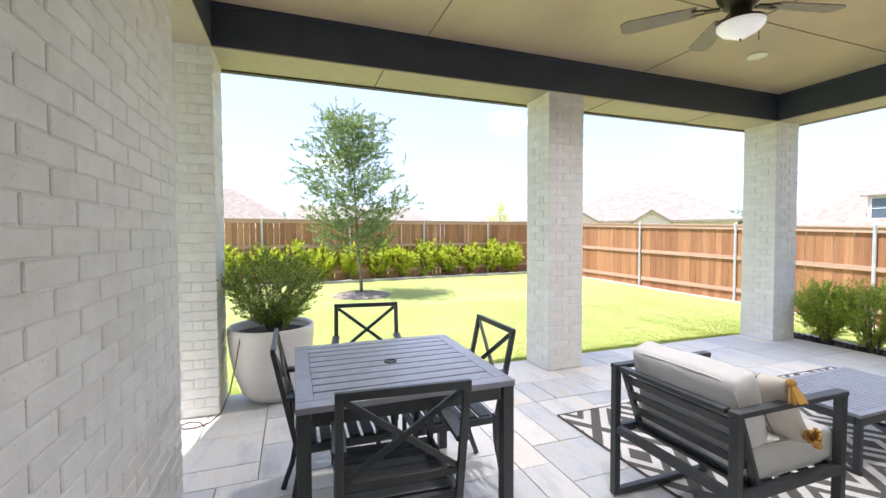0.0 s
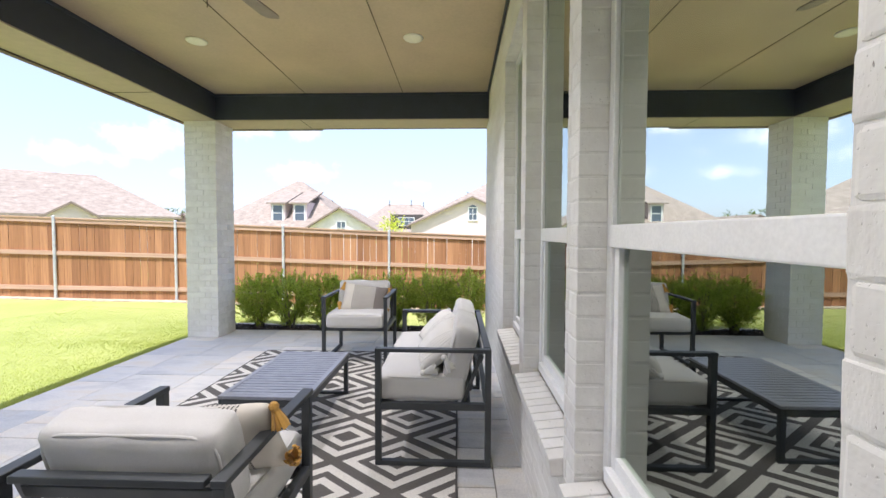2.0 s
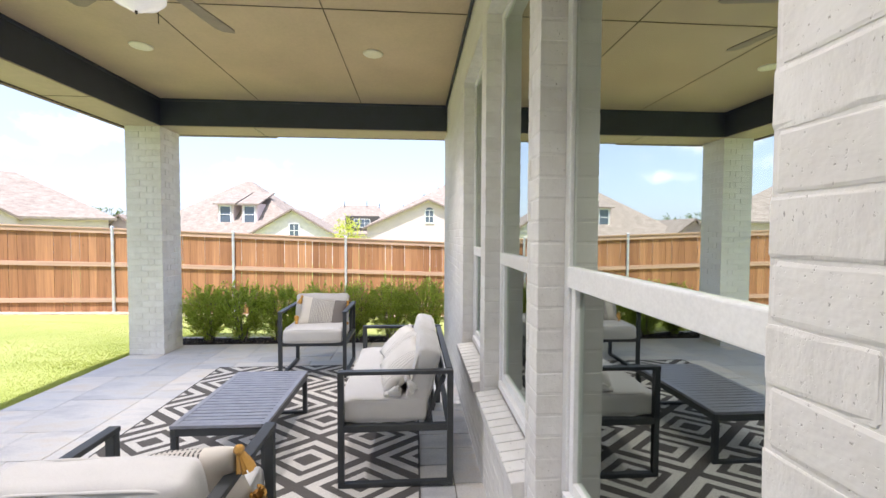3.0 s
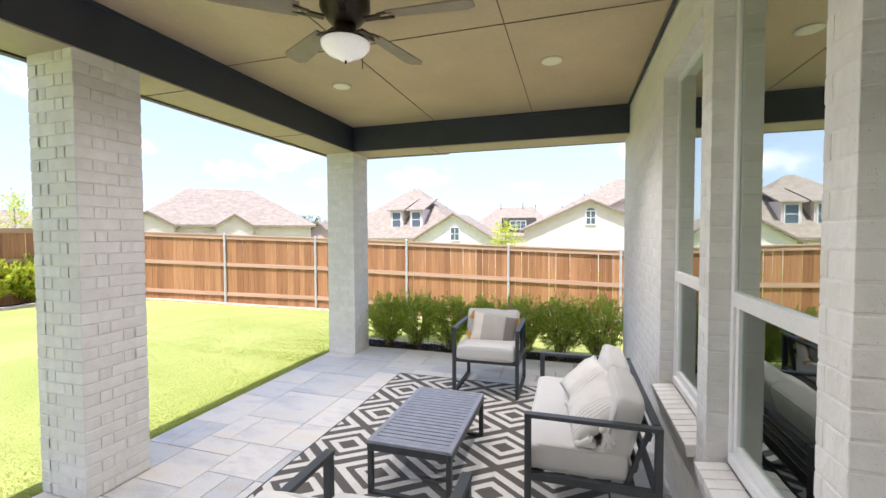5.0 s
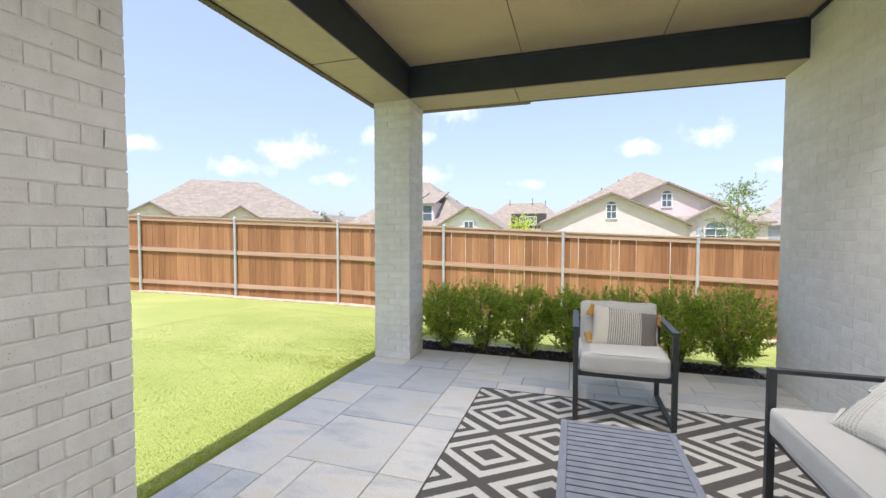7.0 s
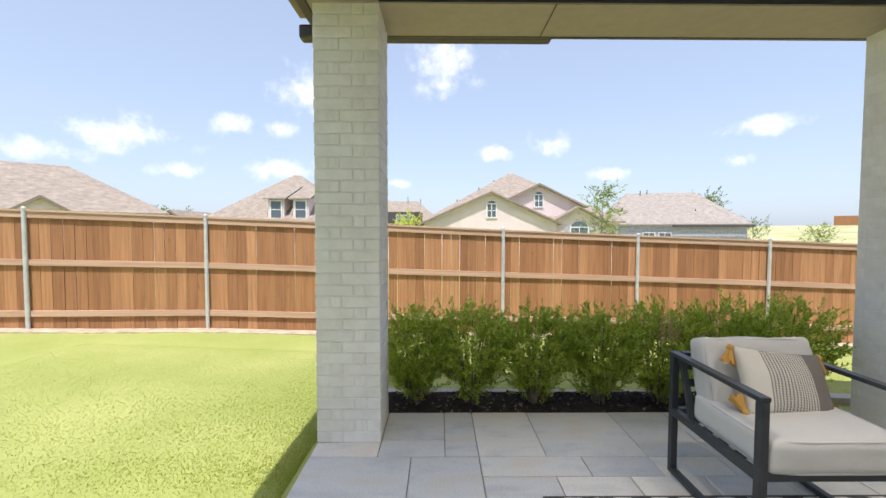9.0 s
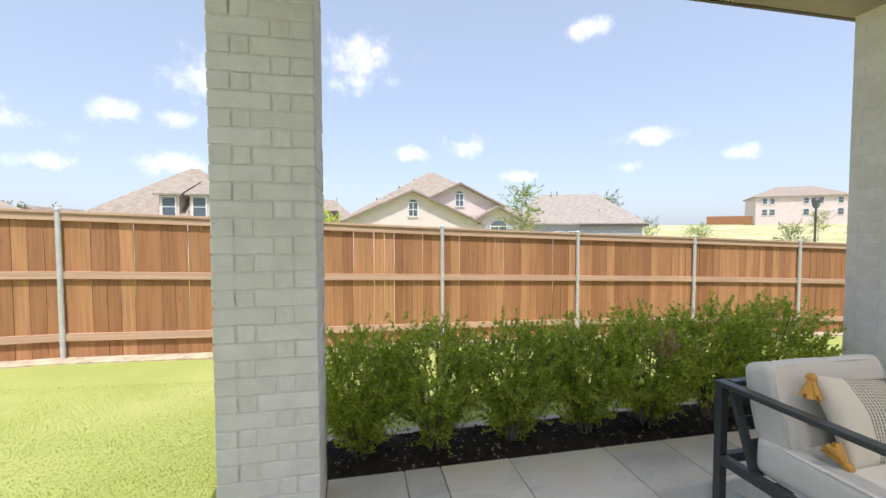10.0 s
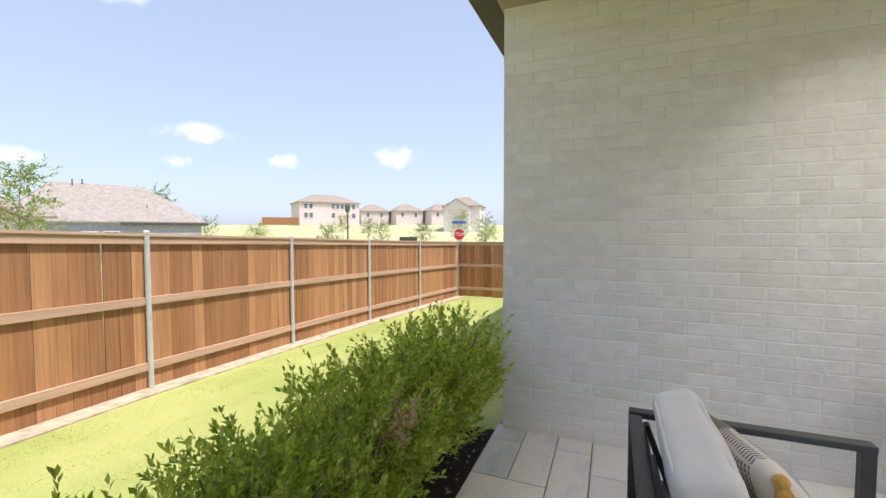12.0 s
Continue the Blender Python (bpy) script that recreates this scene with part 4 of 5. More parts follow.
lounge_seat(pose(1.77, 1.375, 0.008, 0, 0, -90), "lounge_chair", 0.67, "charcoal metal lounge chair with oatmeal cushions on the patterned rug", "chair")
lounge_seat(pose(5.665, 1.495, 0.008, 0, 0, 90), "lounge_chair", 0.69, "charcoal metal lounge chair with oatmeal cushions beside the hedge", "chair")
lounge_seat(pose(3.705, 0.215, 0.008, 0, 0, 0), "loveseat", 1.25, "two-seat charcoal metal loveseat with oatmeal cushions under the windows", "sofa", 2)
LIKE_CHAIR = "pillow with striped knit panel and mustard tassels on a lounge chair"
pillow(pose(5.33, 1.46, 0.635, 62, 8, -90 + 6), 0.50, 0.33, 0.13, STRIPED, MUSTARD, LIKE_CHAIR, ((-1, 1), (-1, -1), (1, -1), (1, 1)), 2, 0.09)
pillow(pose(2.11, 1.27, 0.64, 62, 5, 93), 0.50, 0.33, 0.13, STRIPED, MUSTARD, LIKE_CHAIR, ((-1, 1), (-1, -1), (1, -1), (1, 1)), 5, 0.09)
pillow(pose(3.405, 0.53, 0.655, 40, 4, 187), 0.47, 0.34, 0.16, BANDED, CREAM, "cream pillow with woven bands and tassels on the loveseat", ((-1, 1), (-1, 0.3), (-1, -0.4), (-1, -1), (1, -1), (1, 0), (1, 1)), 8, 0.10)
pillow(pose(3.90, 0.56, 0.645, 40, -3, 191), 0.48, 0.34, 0.15, BANDED, CREAM, "cream pillow with woven bands and tassels on the loveseat", ((-1, 1), (-1, 0), (-1, -1), (1, -1), (1, 0), (1, 1)), 9, 0.10)


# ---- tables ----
# rim and slats take the metal paled for sky reflection; legs stay charcoal
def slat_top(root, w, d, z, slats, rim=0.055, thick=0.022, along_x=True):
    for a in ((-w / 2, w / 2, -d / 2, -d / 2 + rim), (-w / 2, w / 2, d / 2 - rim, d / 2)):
        part("top_frame", box(*a, z - thick, z, 0.003), SKY_PALED_METAL, root)
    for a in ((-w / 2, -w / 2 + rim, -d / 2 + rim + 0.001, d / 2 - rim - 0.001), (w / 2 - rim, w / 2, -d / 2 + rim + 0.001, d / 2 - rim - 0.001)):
        part("top_frame", box(*a, z - thick, z, 0.003), SKY_PALED_METAL, root)
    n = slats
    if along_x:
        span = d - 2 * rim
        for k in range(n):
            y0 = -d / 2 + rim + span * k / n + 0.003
            part("slat", box(-w / 2 + rim + 0.001, w / 2 - rim - 0.001, y0, y0 + span / n - 0.011, z - thick + 0.004, z - 0.001, 0.002), SKY_PALED_METAL, root)
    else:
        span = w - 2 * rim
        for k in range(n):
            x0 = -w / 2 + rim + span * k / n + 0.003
            part("slat", box(x0, x0 + span / n - 0.009, -d / 2 + rim + 0.001, d / 2 - rim - 0.001, z - thick + 0.004, z - 0.001, 0.002), SKY_PALED_METAL, root)


def coffee_table():
    root = thing("coffee_table", pose(3.685, 1.62, 0.008), "low slatted metal coffee table on the rug, top paled for reflected sky", "table")
    w, d, z = 0.985, 0.565, 0.352
    slat_top(root, w, d, z, 19, 0.035, 0.02, False)
    for s in (-1, 1):
        part("apron", box(-w / 2 + 0.004, w / 2 - 0.004, s * (d / 2 - 0.014) - 0.012, s * (d / 2 - 0.014) + 0.012, z - 0.065, z - 0.0225), METAL, root)
        part("apron", box(s * (w / 2 - 0.014) - 0.012, s * (w / 2 - 0.014) + 0.012, -d / 2 + 0.03, d / 2 - 0.03, z - 0.065, z - 0.0225), METAL, root)
        part("floor_rail", box(s * (w / 2 - 0.02) - 0.014, s * (w / 2 - 0.02) + 0.014, -d / 2, d / 2, 0.0, 0.022, 0.003), METAL, root)
        for q in (-1, 1):
            x, y = s * (w / 2 - 0.02), q * (d / 2 - 0.02)
            part("leg", box(x - 0.017, x + 0.017, y - 0.017, y + 0.017, 0.0225, z - 0.066, 0.003), METAL, root)


coffee_table()


def dining_table():
    root = thing("dining_table", pose(0.66, 2.05, 0), "square slatted metal dining table with umbrella hole, top paled for reflected sky", "table")
    w, z = 0.93, 0.735
    slat_top(root, w, w, z, 9, 0.07, 0.026)
    for s in (-1, 1):
        part("apron", box(-w / 2 + 0.06, w / 2 - 0.06, s * (w / 2 - 0.03) - 0.012, s * (w / 2 - 0.03) + 0.012, z - 0.085, z - 0.0265), METAL, root)
        part("apron", box(s * (w / 2 - 0.03) - 0.012, s * (w / 2 - 0.03) + 0.012, -w / 2 + 0.06, w / 2 - 0.06, z - 0.085, z - 0.0265), METAL, root)
        for q in (-1, 1):
            x, y = s * (w / 2 - 0.03), q * (w / 2 - 0.03)
            part("leg", box(x - 0.026, x + 0.026, y - 0.026, y + 0.026, 0, z - 0.0265, 0.004), METAL, root)
    ring = lathe([(0.034, 0.0), (0.034, 0.006), (0.026, 0.007), (0.024, 0.0)], 24)
    part("umbrella_ring", ring, METAL, root, "dark ring round the umbrella hole").location = (0, 0, z - 0.001)
    part("hole_plug", lathe([(0.023, 0.0), (0.023, 0.003)], 20), CABLE, root).location = (0, 0, z - 0.001)


dining_table()


def dining_chair():
    """Front along +y, origin on the floor under the seat's middle."""
    root = thing("dining_chair", pose(0, 0, 0), "dark charcoal metal dining armchair with crossed back", "chair", "chairs round the dining table")
    w, seat_z, top = 0.46, 0.43, 0.87
    bk = lambda z: -0.22 - 0.10 * max(0.0, (z - 0.42) / 0.45)
    for s in (-1, 1):
        x = s * (w / 2 - 0.014)
        part("back_post", one_bar((x, bk(0.42), 0.40), (x, bk(top), top), 0.028, 0.022, (0, 1, 0)), METAL, root)
        leg = bmesh.new()
        pts = [(x, -0.215, 0.44), (x, -0.22, 0.30), (x, -0.25, 0.14), (x, -0.30, 0.0)]
        for a, b in zip(pts, pts[1:]):
            bar(leg, a, b, 0.026, 0.026, (0, 1, 0), 0.002)
        part("leg", leg, METAL, root)
        leg = bmesh.new()
        pts = [(x, 0.21, 0.63), (x, 0.225, 0.44), (x, 0.225, 0.2), (x, 0.235, 0.0)]
        for a, b in zip(pts, pts[1:]):
            bar(leg, a, b, 0.026, 0.026, (0, 1, 0), 0.002)
        part("leg", leg, METAL, root)
        arm = bmesh.new()
        pts = [(x, bk(0.66), 0.655), (x, -0.05, 0.655), (x, 0.15, 0.645), (x, 0.27, 0.625)]
        for a, b in zip(pts, pts[1:]):
            bar(arm, a, b, 0.048, 0.02, (0, 0, 1), 0.003)
        part("armrest", arm, METAL, root)
        part("side_rail", box(x - 0.012, x + 0.012, -0.20, 0.21, seat_z - 0.035, seat_z, 0.002), METAL, root)
    part("top_rail", one_bar((-w / 2, bk(top), top), (w / 2, bk(top), top), 0.020, 0.029), METAL, root)
    part("low_rail", one_bar((-w / 2 + 0.03, bk(0.53), 0.53), (w / 2 - 0.03, bk(0.53), 0.53), 0.02, 0.026), METAL, root)
    part("cross_bar", one_bar((-w / 2 + 0.03, bk(0.545), 0.545), (w / 2 - 0.03, bk(0.85), 0.85), 0.016, 0.022, (0, 0, 1)), METAL, root)
    part("cross_bar", one_bar((w / 2 - 0.03, bk(0.545) + 0.004, 0.545), (-w / 2 + 0.03, bk(0.85) + 0.004, 0.85), 0.016, 0.022, (0, 0, 1)), METAL, root)
    for y in (-0.205, 0.215):
        part("seat_rail", box(-w / 2 + 0.028, w / 2 - 0.028, y - 0.012, y + 0.012, seat_z - 0.033, seat_z - 0.002, 0.002), METAL, root)
    for k in range(6):
        y = -0.185 + k * 0.066
        part("seat_slat", box(-w / 2 + 0.03, w / 2 - 0.03, y, y + 0.05, seat_z - 0.012, seat_z + 0.004, 0.003), METAL, root)
    return root


chair = dining_chair()
chair.matrix_basis = pose(0.565, 1.605, 0, 0, 0, -4)
copy_thing(chair, pose(0.655, 2.72, 0, 0, 0, 172))
copy_thing(chair, pose(0.975, 2.125, 0, 0, 0, 90))
copy_thing(chair, pose(0.425, 2.14, 0, 0, 0, -90))

# ---- rug ----
rug = thing("area_rug", pose(3.75, 1.515, 0.001), "flat-woven black and cream diamond patterned outdoor rug", "rug")
bm = bmesh.new()
nx, ny = 60, 40
gv = {}
for i in range(nx + 1):
    for j in range(ny + 1):
        x, y = -1.665 + 3.33 * i / nx, -1.095 + 2.19 * j / ny
        gv[i, j] = bm.verts.new((x, y, 0.007 + 0.0012 * noise.noise(Vector((x * 3, y * 3, 0)))))
for i in range(nx):
    for j in range(ny):
        bm.faces.new((gv[i, j], gv[i + 1, j], gv[i + 1, j + 1], gv[i, j + 1]))
part("woven_field", bm, RUG, rug, smooth=True)
bm = bmesh.new()
for a in ((-1.675, 1.675, -1.105, -1.094), (-1.675, 1.675, 1.094, 1.105), (-1.675, -1.664, -1.094, 1.094), (1.664, 1.675, -1.094, 1.094)):
    add_box(bm, *a, 0.0, 0.009)
part("binding", bm, RUG_EDGE, rug)


# ---- ceiling fan, recessed lights and the fill added below them ----
def ceiling_fan():
    root = thing("ceiling_fan", pose(2.87, 1.835, 0), "bronze ceiling fan with five taupe blades and bowl light", "ceiling fan")
    part("canopy", lathe([(0.012, CEIL_Z - 0.06), (0.05, CEIL_Z - 0.05), (0.07, CEIL_Z - 0.02), (0.072, CEIL_Z - 0.001)], 24), FAN_METAL, root, smooth=True)
    part("downrod", lathe([(0.012, 3.030), (0.012, CEIL_Z - 0.02)], 12), FAN_METAL, root, smooth=True)
    part("motor", lathe([(0.05, 2.800), (0.075, 2.805), (0.12, 2.860), (0.135, 2.890), (0.135, 2.960), (0.12, 3.000), (0.06, 3.030), (0.02, 3.040)], 32), FAN_METAL, root, smooth=True)
    part("switch_housing", lathe([(0.13, 2.705), (0.13, 2.720), (0.075, 2.735), (0.06, 2.760), (0.06, 2.805)], 28), FAN_METAL, root, smooth=True)
    part("bowl", lathe([(0.0001, 2.615), (0.03, 2.618), (0.055, 2.635), (0.10, 2.655), (0.128, 2.685), (0.132, 2.706)], 32), OPAL, root, "opal glass bowl", smooth=True)
    part("finial", lathe([(0.001, 2.598), (0.007, 2.603), (0.006, 2.616)], 10), FAN_METAL, root)
    part("pull_chain", tube([(0.09, -0.05, 2.710), (0.092, -0.052, 2.660), (0.092, -0.052, 2.600)], 0.0025, n=5), FAN_METAL, root)
    # area fill added under the unlit bowl to raise the shaded patio
    lamp = new("fan_lamp", bpy.data.lights.new("fan_lamp", "AREA"))
    lamp.data.shape = "DISK"
    lamp.data.size = 0.24
    lamp.data.energy = FAN_FILL_W
    lamp.data.color = (1.0, 0.96, 0.90)
    lamp.location = (2.87, 1.835, 2.592)
    for k in range(5):
        a = radians(-13 + 72 * k)
        rot = Matrix.Rotation(a, 4, "Z")
        arm = bmesh.new()
        bar(arm, (0.11, 0, 2.825), (0.20, 0.0, 2.830), 0.045, 0.012, (0, 0, 1), 0.004)
        bar(arm, (0.19, 0.022, 2.830), (0.27, 0.03, 2.835), 0.022, 0.008, (0, 0, 1), 0.003)
        bar(arm, (0.19, -0.022, 2.830), (0.27, -0.03, 2.835), 0.022, 0.008, (0, 0, 1), 0.003)
        ob = part("blade_arm", arm, FAN_METAL, root)
        ob.matrix_basis = rot
        bm = bmesh.new()
        outline = []
        for i in range(13):
            t = i / 12
            outline.append((0.24 + 0.46 * t, 0.052 + 0.022 * t - (0.03 * max(0, (t - 0.88) / 0.12) ** 2)))
        ring = [(x, y) for x, y in outline] + [(x, -y) for x, y in outline[::-1]]
        top = [bm.verts.new((x, y, 0.004)) for x, y in ring]
        low = [bm.verts.new((x, y, -0.004)) for x, y in ring]
        bm.faces.new(top)
        bm.faces.new(low[::-1])
        for i in range(len(ring)):
            j = (i + 1) % len(ring)
            bm.faces.new((top[j], top[i], low[i], low[j]))
        ob = part("blade", bm, FAN_BLADE, root)
        ob.matrix_basis = Matrix.Translation((0, 0, 2.840)) @ rot @ Matrix.Rotation(radians(11), 4, "X")


ceiling_fan()


def downlight(x, y):
    root = thing("recessed_light", pose(x, y, CEIL_Z), "round cream recessed ceiling downlight", "ceiling light", "recessed ceiling lights")
    part("trim_ring", lathe([(0.062, -0.012), (0.085, -0.010), (0.092, -0.001)], 32), LENS, root, smooth=True)
    part("lens", lathe([(0.0001, -0.0125), (0.061, -0.0125), (0.061, -0.004)], 32), LENS, root)
    # added fill just below the lens; the downlight itself is off
    lamp = new("downlight_lamp", bpy.data.lights.new("downlight_lamp", "AREA"))
    lamp.data.shape = "DISK"
    lamp.data.size = 0.12
    lamp.data.spread = radians(86)
    lamp.data.energy = DOWN_FILL_W
    lamp.data.color = (1.0, 0.95, 0.87)
    lamp.location = (x, y, CEIL_Z - 0.016)


for lx in (1.28, 4.52):
    for ly in (0.825, 2.83):
        downlight(lx, ly)


# ---- plants ----
def leaf_cloud(name, sprigs, size, per, material, parent, seed, aspect=0.45, reach=0.13):
    """Leaves set in rows along short bending sprigs: sprigs are (base, direction)."""
    rng = np.random.default_rng(seed)
    base = np.array([s[0] for s in sprigs], float)
    direc = np.array([s[1] for s in sprigs], float)
    direc /= np.linalg.norm(direc, axis=1, keepdims=True)
    n = len(sprigs) * per
    b, d = np.repeat(base, per, 0), np.repeat(direc, per, 0)
    bend = np.repeat(rng.normal(scale=0.22, size=(len(sprigs), 3)), per, 0)
    t = np.tile(np.linspace(0.02, 1, per), len(sprigs))[:, None] + rng.normal(scale=0.02, size=(n, 1))
    turn = np.tile(np.arange(per) * 2.4, len(sprigs)) + rng.normal(scale=0.4, size=n)
    u = np.cross(d, [0.31, 0.85, 0.42])
    u /= np.linalg.norm(u, axis=1, keepdims=True) + 1e-9
    side = u * np.cos(turn)[:, None] + np.cross(d, u) * np.sin(turn)[:, None]
    root = b + d * t * reach + bend * (t ** 2) * reach + side * 0.003
    axis = side * (1.0 - 0.55 * t) + d * (0.45 + 0.7 * t) + rng.normal(scale=0.2, size=(n, 3))
    axis /= np.linalg.norm(axis, axis=1, keepdims=True)
    across = np.cross(axis, d + rng.normal(scale=0.35, size=(n, 3)))
    across /= np.linalg.norm(across, axis=1, keepdims=True) + 1e-9
    L = size * rng.uniform(0.6, 1.25, (n, 1))
    W = L * aspect
    up = np.cross(across, axis) * L * 0.12
    v = np.stack([root, root + axis * L * 0.5 + across * W / 2 + up, root + axis * L, root + axis * L * 0.5 - across * W / 2 + up], 1).reshape(-1, 3)
    me = bpy.data.meshes.new(name)
    me.vertices.add(4 * n)
    me.vertices.foreach_set("co", v.ravel())
    me.loops.add(4 * n)
    me.loops.foreach_set("vertex_index", np.arange(4 * n))
    me.polygons.add(n)
    me.polygons.foreach_set("loop_start", np.arange(n) * 4)
    me.update(calc_edges=True)
    me.materials.append(material)
    ob = new(name, me)
    ob.parent = parent
    return ob


def shrub(m, height, rx, ry, label, seed, material=SHRUB, sprigs=220, per=20, size=0.034, foot=0.05, group="", stems=9, name="shrub", reach=0.13, fill=0.45, narrow=0.62):
    root = thing(name, m, label, "shrub", group)
    rnd = random.Random(seed)
    bm = bmesh.new()
    ends = []
    for k in range(stems):
        a = 2 * math.pi * k / stems + rnd.uniform(-0.3, 0.3)
        r = rnd.uniform(0.3, 0.85)
        p0 = Vector((math.cos(a) * 0.04, math.sin(a) * 0.04, 0))
        p2 = Vector((math.cos(a) * rx * r, math.sin(a) * ry * r, height * rnd.uniform(0.6, 0.9)))
        p1 = p0.lerp(p2, 0.5) + Vector((0, 0, height * 0.12))
        t = tube([p0, p1, p2], 0.009, 0.003, 5)
        me = bpy.data.meshes.new("tmp")
        t.to_mesh(me)
        t.free()
        bm.from_mesh(me)
        bpy.data.meshes.remove(me)
        ends.append((p0, p1, p2))
    part("stem", bm, BARK, root)
    out = []
    while len(out) < sprigs:
        u = Vector((rnd.gauss(0, 1), rnd.gauss(0, 1), rnd.gauss(0, 1))).normalized()
        r = rnd.uniform(fill, 1.0) ** 0.6
        lump = 1 + 0.30 * noise.noise(u * 2.2 + Vector((seed * 3.1, 0, 0))) + 0.12 * noise.noise(u * 5 + Vector((0, seed, 0)))
        zz = u.z * 0.5 + 0.5
        taper = narrow + (1 - narrow) * min(1, zz * 1.6)
        p = Vector((u.x * rx * r * lump * taper, u.y * ry * r * lump * taper, foot + (height - foot) * (0.5 + u.z * 0.5 * r * (0.95 + 0.2 * noise.noise(u * 3 + Vector((0, 0, seed)))))))
        d = Vector((u.x, u.y, u.z * 0.4 + 0.85)) + Vector((rnd.uniform(-0.6, 0.6), rnd.uniform(-0.6, 0.6), rnd.uniform(-0.2, 0.4)))
        out.append((p - d.normalized() * reach * 0.5, d))
    leaf_cloud("crown", out, size, per, material, root, seed, reach=reach)
    return root


HEDGE = "dense green evergreen shrub in the mulch bed"
for k, (y, h, r) in enumerate(((3.36, 0.80, 0.30), (2.88, 0.86, 0.33), (2.36, 0.82, 0.31), (1.83, 0.80, 0.30), (1.33, 0.84, 0.32), (0.80, 0.88, 0.34), (0.30, 0.90, 0.34))):
    bush = shrub(pose(6.73, y, -0.045, 0, 0, k * 50), h, r + 0.05, r + 0.05, HEDGE, 20 + k, SHRUB, 470, 28, 0.030, 0.03, "hedge beside the patio", 12, reach=0.165, fill=0.32, narrow=0.62)
    if k == 4:
        rnd = random.Random(77)
        turn = Matrix.Rotation(radians(-50 * k), 3, "Z")
        dry = [(turn @ Vector((-0.22 + rnd.gauss(0, 0.035), 0.05 + rnd.gauss(0, 0.06), 0.56 + rnd.gauss(0, 0.03))), turn @ Vector((-0.5 + rnd.gauss(0, 0.3), rnd.gauss(0, 0.4), 1))) for _ in range(11)]
        tagged(leaf_cloud("dry_sprig", dry, 0.030, 22, DRY, bush, 91, reach=0.15), "dried pinkish tan sprigs", kind="stuff")
for k in range(19):
    x = -7.2 + 0.82 * k
    shrub(pose(x, 12.82 + 0.095 * (x - 1.5), ground_z(x, 12.8) + 0.02, 0, 0, k * 40), 1.12 + 0.08 * math.sin(k * 2.3), 0.50, 0.40, "sunlit lime-green shrub in front of the back fence", 60 + k, LIME, 230, 26, 0.085, 0.06, "hedge along the back fence", 6, reach=0.2)


def planter():
    root = thing("planter", pose(0.015, 3.78, 0.0), "tall rounded off-white glazed planter on the patio edge", "planter")
    prof = [(0.12, 0.0), (0.17, 0.008), (0.24, 0.08), (0.295, 0.24), (0.33, 0.42), (0.345, 0.58), (0.343, 0.62), (0.336, 0.632), (0.32, 0.625), (0.312, 0.60), (0.31, 0.54)]
    part("pot", lathe(prof, 48), CERAMIC, root, smooth=True)
    part("soil", lathe([(0.0001, 0.565), (0.15, 0.57), (0.308, 0.56)], 32), SOIL, root)
    shrub(pose(0.035, 3.78, 0.555), 0.69, 0.40, 0.40, "rounded green shrub growing in the off-white planter", 7, POTTED, 560, 26, 0.026, 0.02, stems=14, name="potted_shrub")


planter()


def tree(m, height, trunk_h, crown_r, leaf_mat, label, seed, sprigs=420, per=18, size=0.06, trunk_r=0.045, shape=1.0, name="tree"):
    root = thing(name, m, label, "tree")
    rnd = random.Random(seed)
    top = Vector((rnd.uniform(-0.1, 0.1), rnd.uniform(-0.1, 0.1), height * 0.95))
    spine = [Vector((0, 0, -0.1)), Vector((0.02, 0, trunk_h * 0.5)), Vector((0, 0.02, trunk_h)), Vector((0.04, 0, (trunk_h + height) / 2)), top]
    trunk = tube(spine, trunk_r, 0.008, 9)
    part("trunk", trunk, BARK, root, smooth=True)
    out = []
    limbs = bmesh.new()
    n_limb = 26
    for k in range(n_limb):
        f = (k + rnd.random()) / n_limb
        z0 = trunk_h * 0.9 + (height * 0.93 - trunk_h * 0.9) * f
        prof = math.sin(math.pi * min(1, (f * 0.80 + 0.17)) ** 0.85) ** 0.7
        a = k * 2.4 + rnd.uniform(-0.4, 0.4)
        reach = crown_r * max(0.16, prof) * rnd.uniform(0.72, 1.15)
        p0 = Vector((0, 0, z0 * 0.96))
        p2 = Vector((math.cos(a) * reach, math.sin(a) * reach, z0 + reach * rnd.uniform(0.25, 0.75)))
        p1 = p0.lerp(p2, 0.5) + Vector((0, 0, -0.05))
        t = tube([p0, p1, p2], 0.014 * (1.2 - f), 0.004, 5)
        me = bpy.data.meshes.new("tmp")
        t.to_mesh(me)
        t.free()
        limbs.from_mesh(me)
        bpy.data.meshes.remove(me)
        for j in range(sprigs // n_limb):
            s = rnd.uniform(0.06, 1.05) ** 0.85
            q = p0.lerp(p2, s) + Vector((rnd.gauss(0, 1), rnd.gauss(0, 1), rnd.gauss(0, 0.8))) * crown_r * 0.14
            out.append((q, Vector((math.cos(a), math.sin(a), 0.5)) + Vector((rnd.gauss(0, 0.6), rnd.gauss(0, 0.6), rnd.gauss(0, 0.5)))))
    part("limb", limbs, BARK, root)
    leaf_cloud("crown", out, size, per, leaf_mat, root, seed, 0.4, size * 3.2)
    return root


tree(pose(1.69, 9.8, -0.06, 0, -3.8, 0), 4.4, 1.08, 1.10, OAK, "young live oak tree with grey-green leaves on the lawn", 4, 1450, 22, 0.062)
ring = tagged(part("mulch_ring", lathe([(0.0001, 0.10), (0.35, 0.09), (0.62, 0.05), (0.78, -0.03)], 40), TAN_MULCH, smooth=True), "low mound of tan mulch round the tree", "mulch")
ring.location = (1.69, 9.8, -0.045)


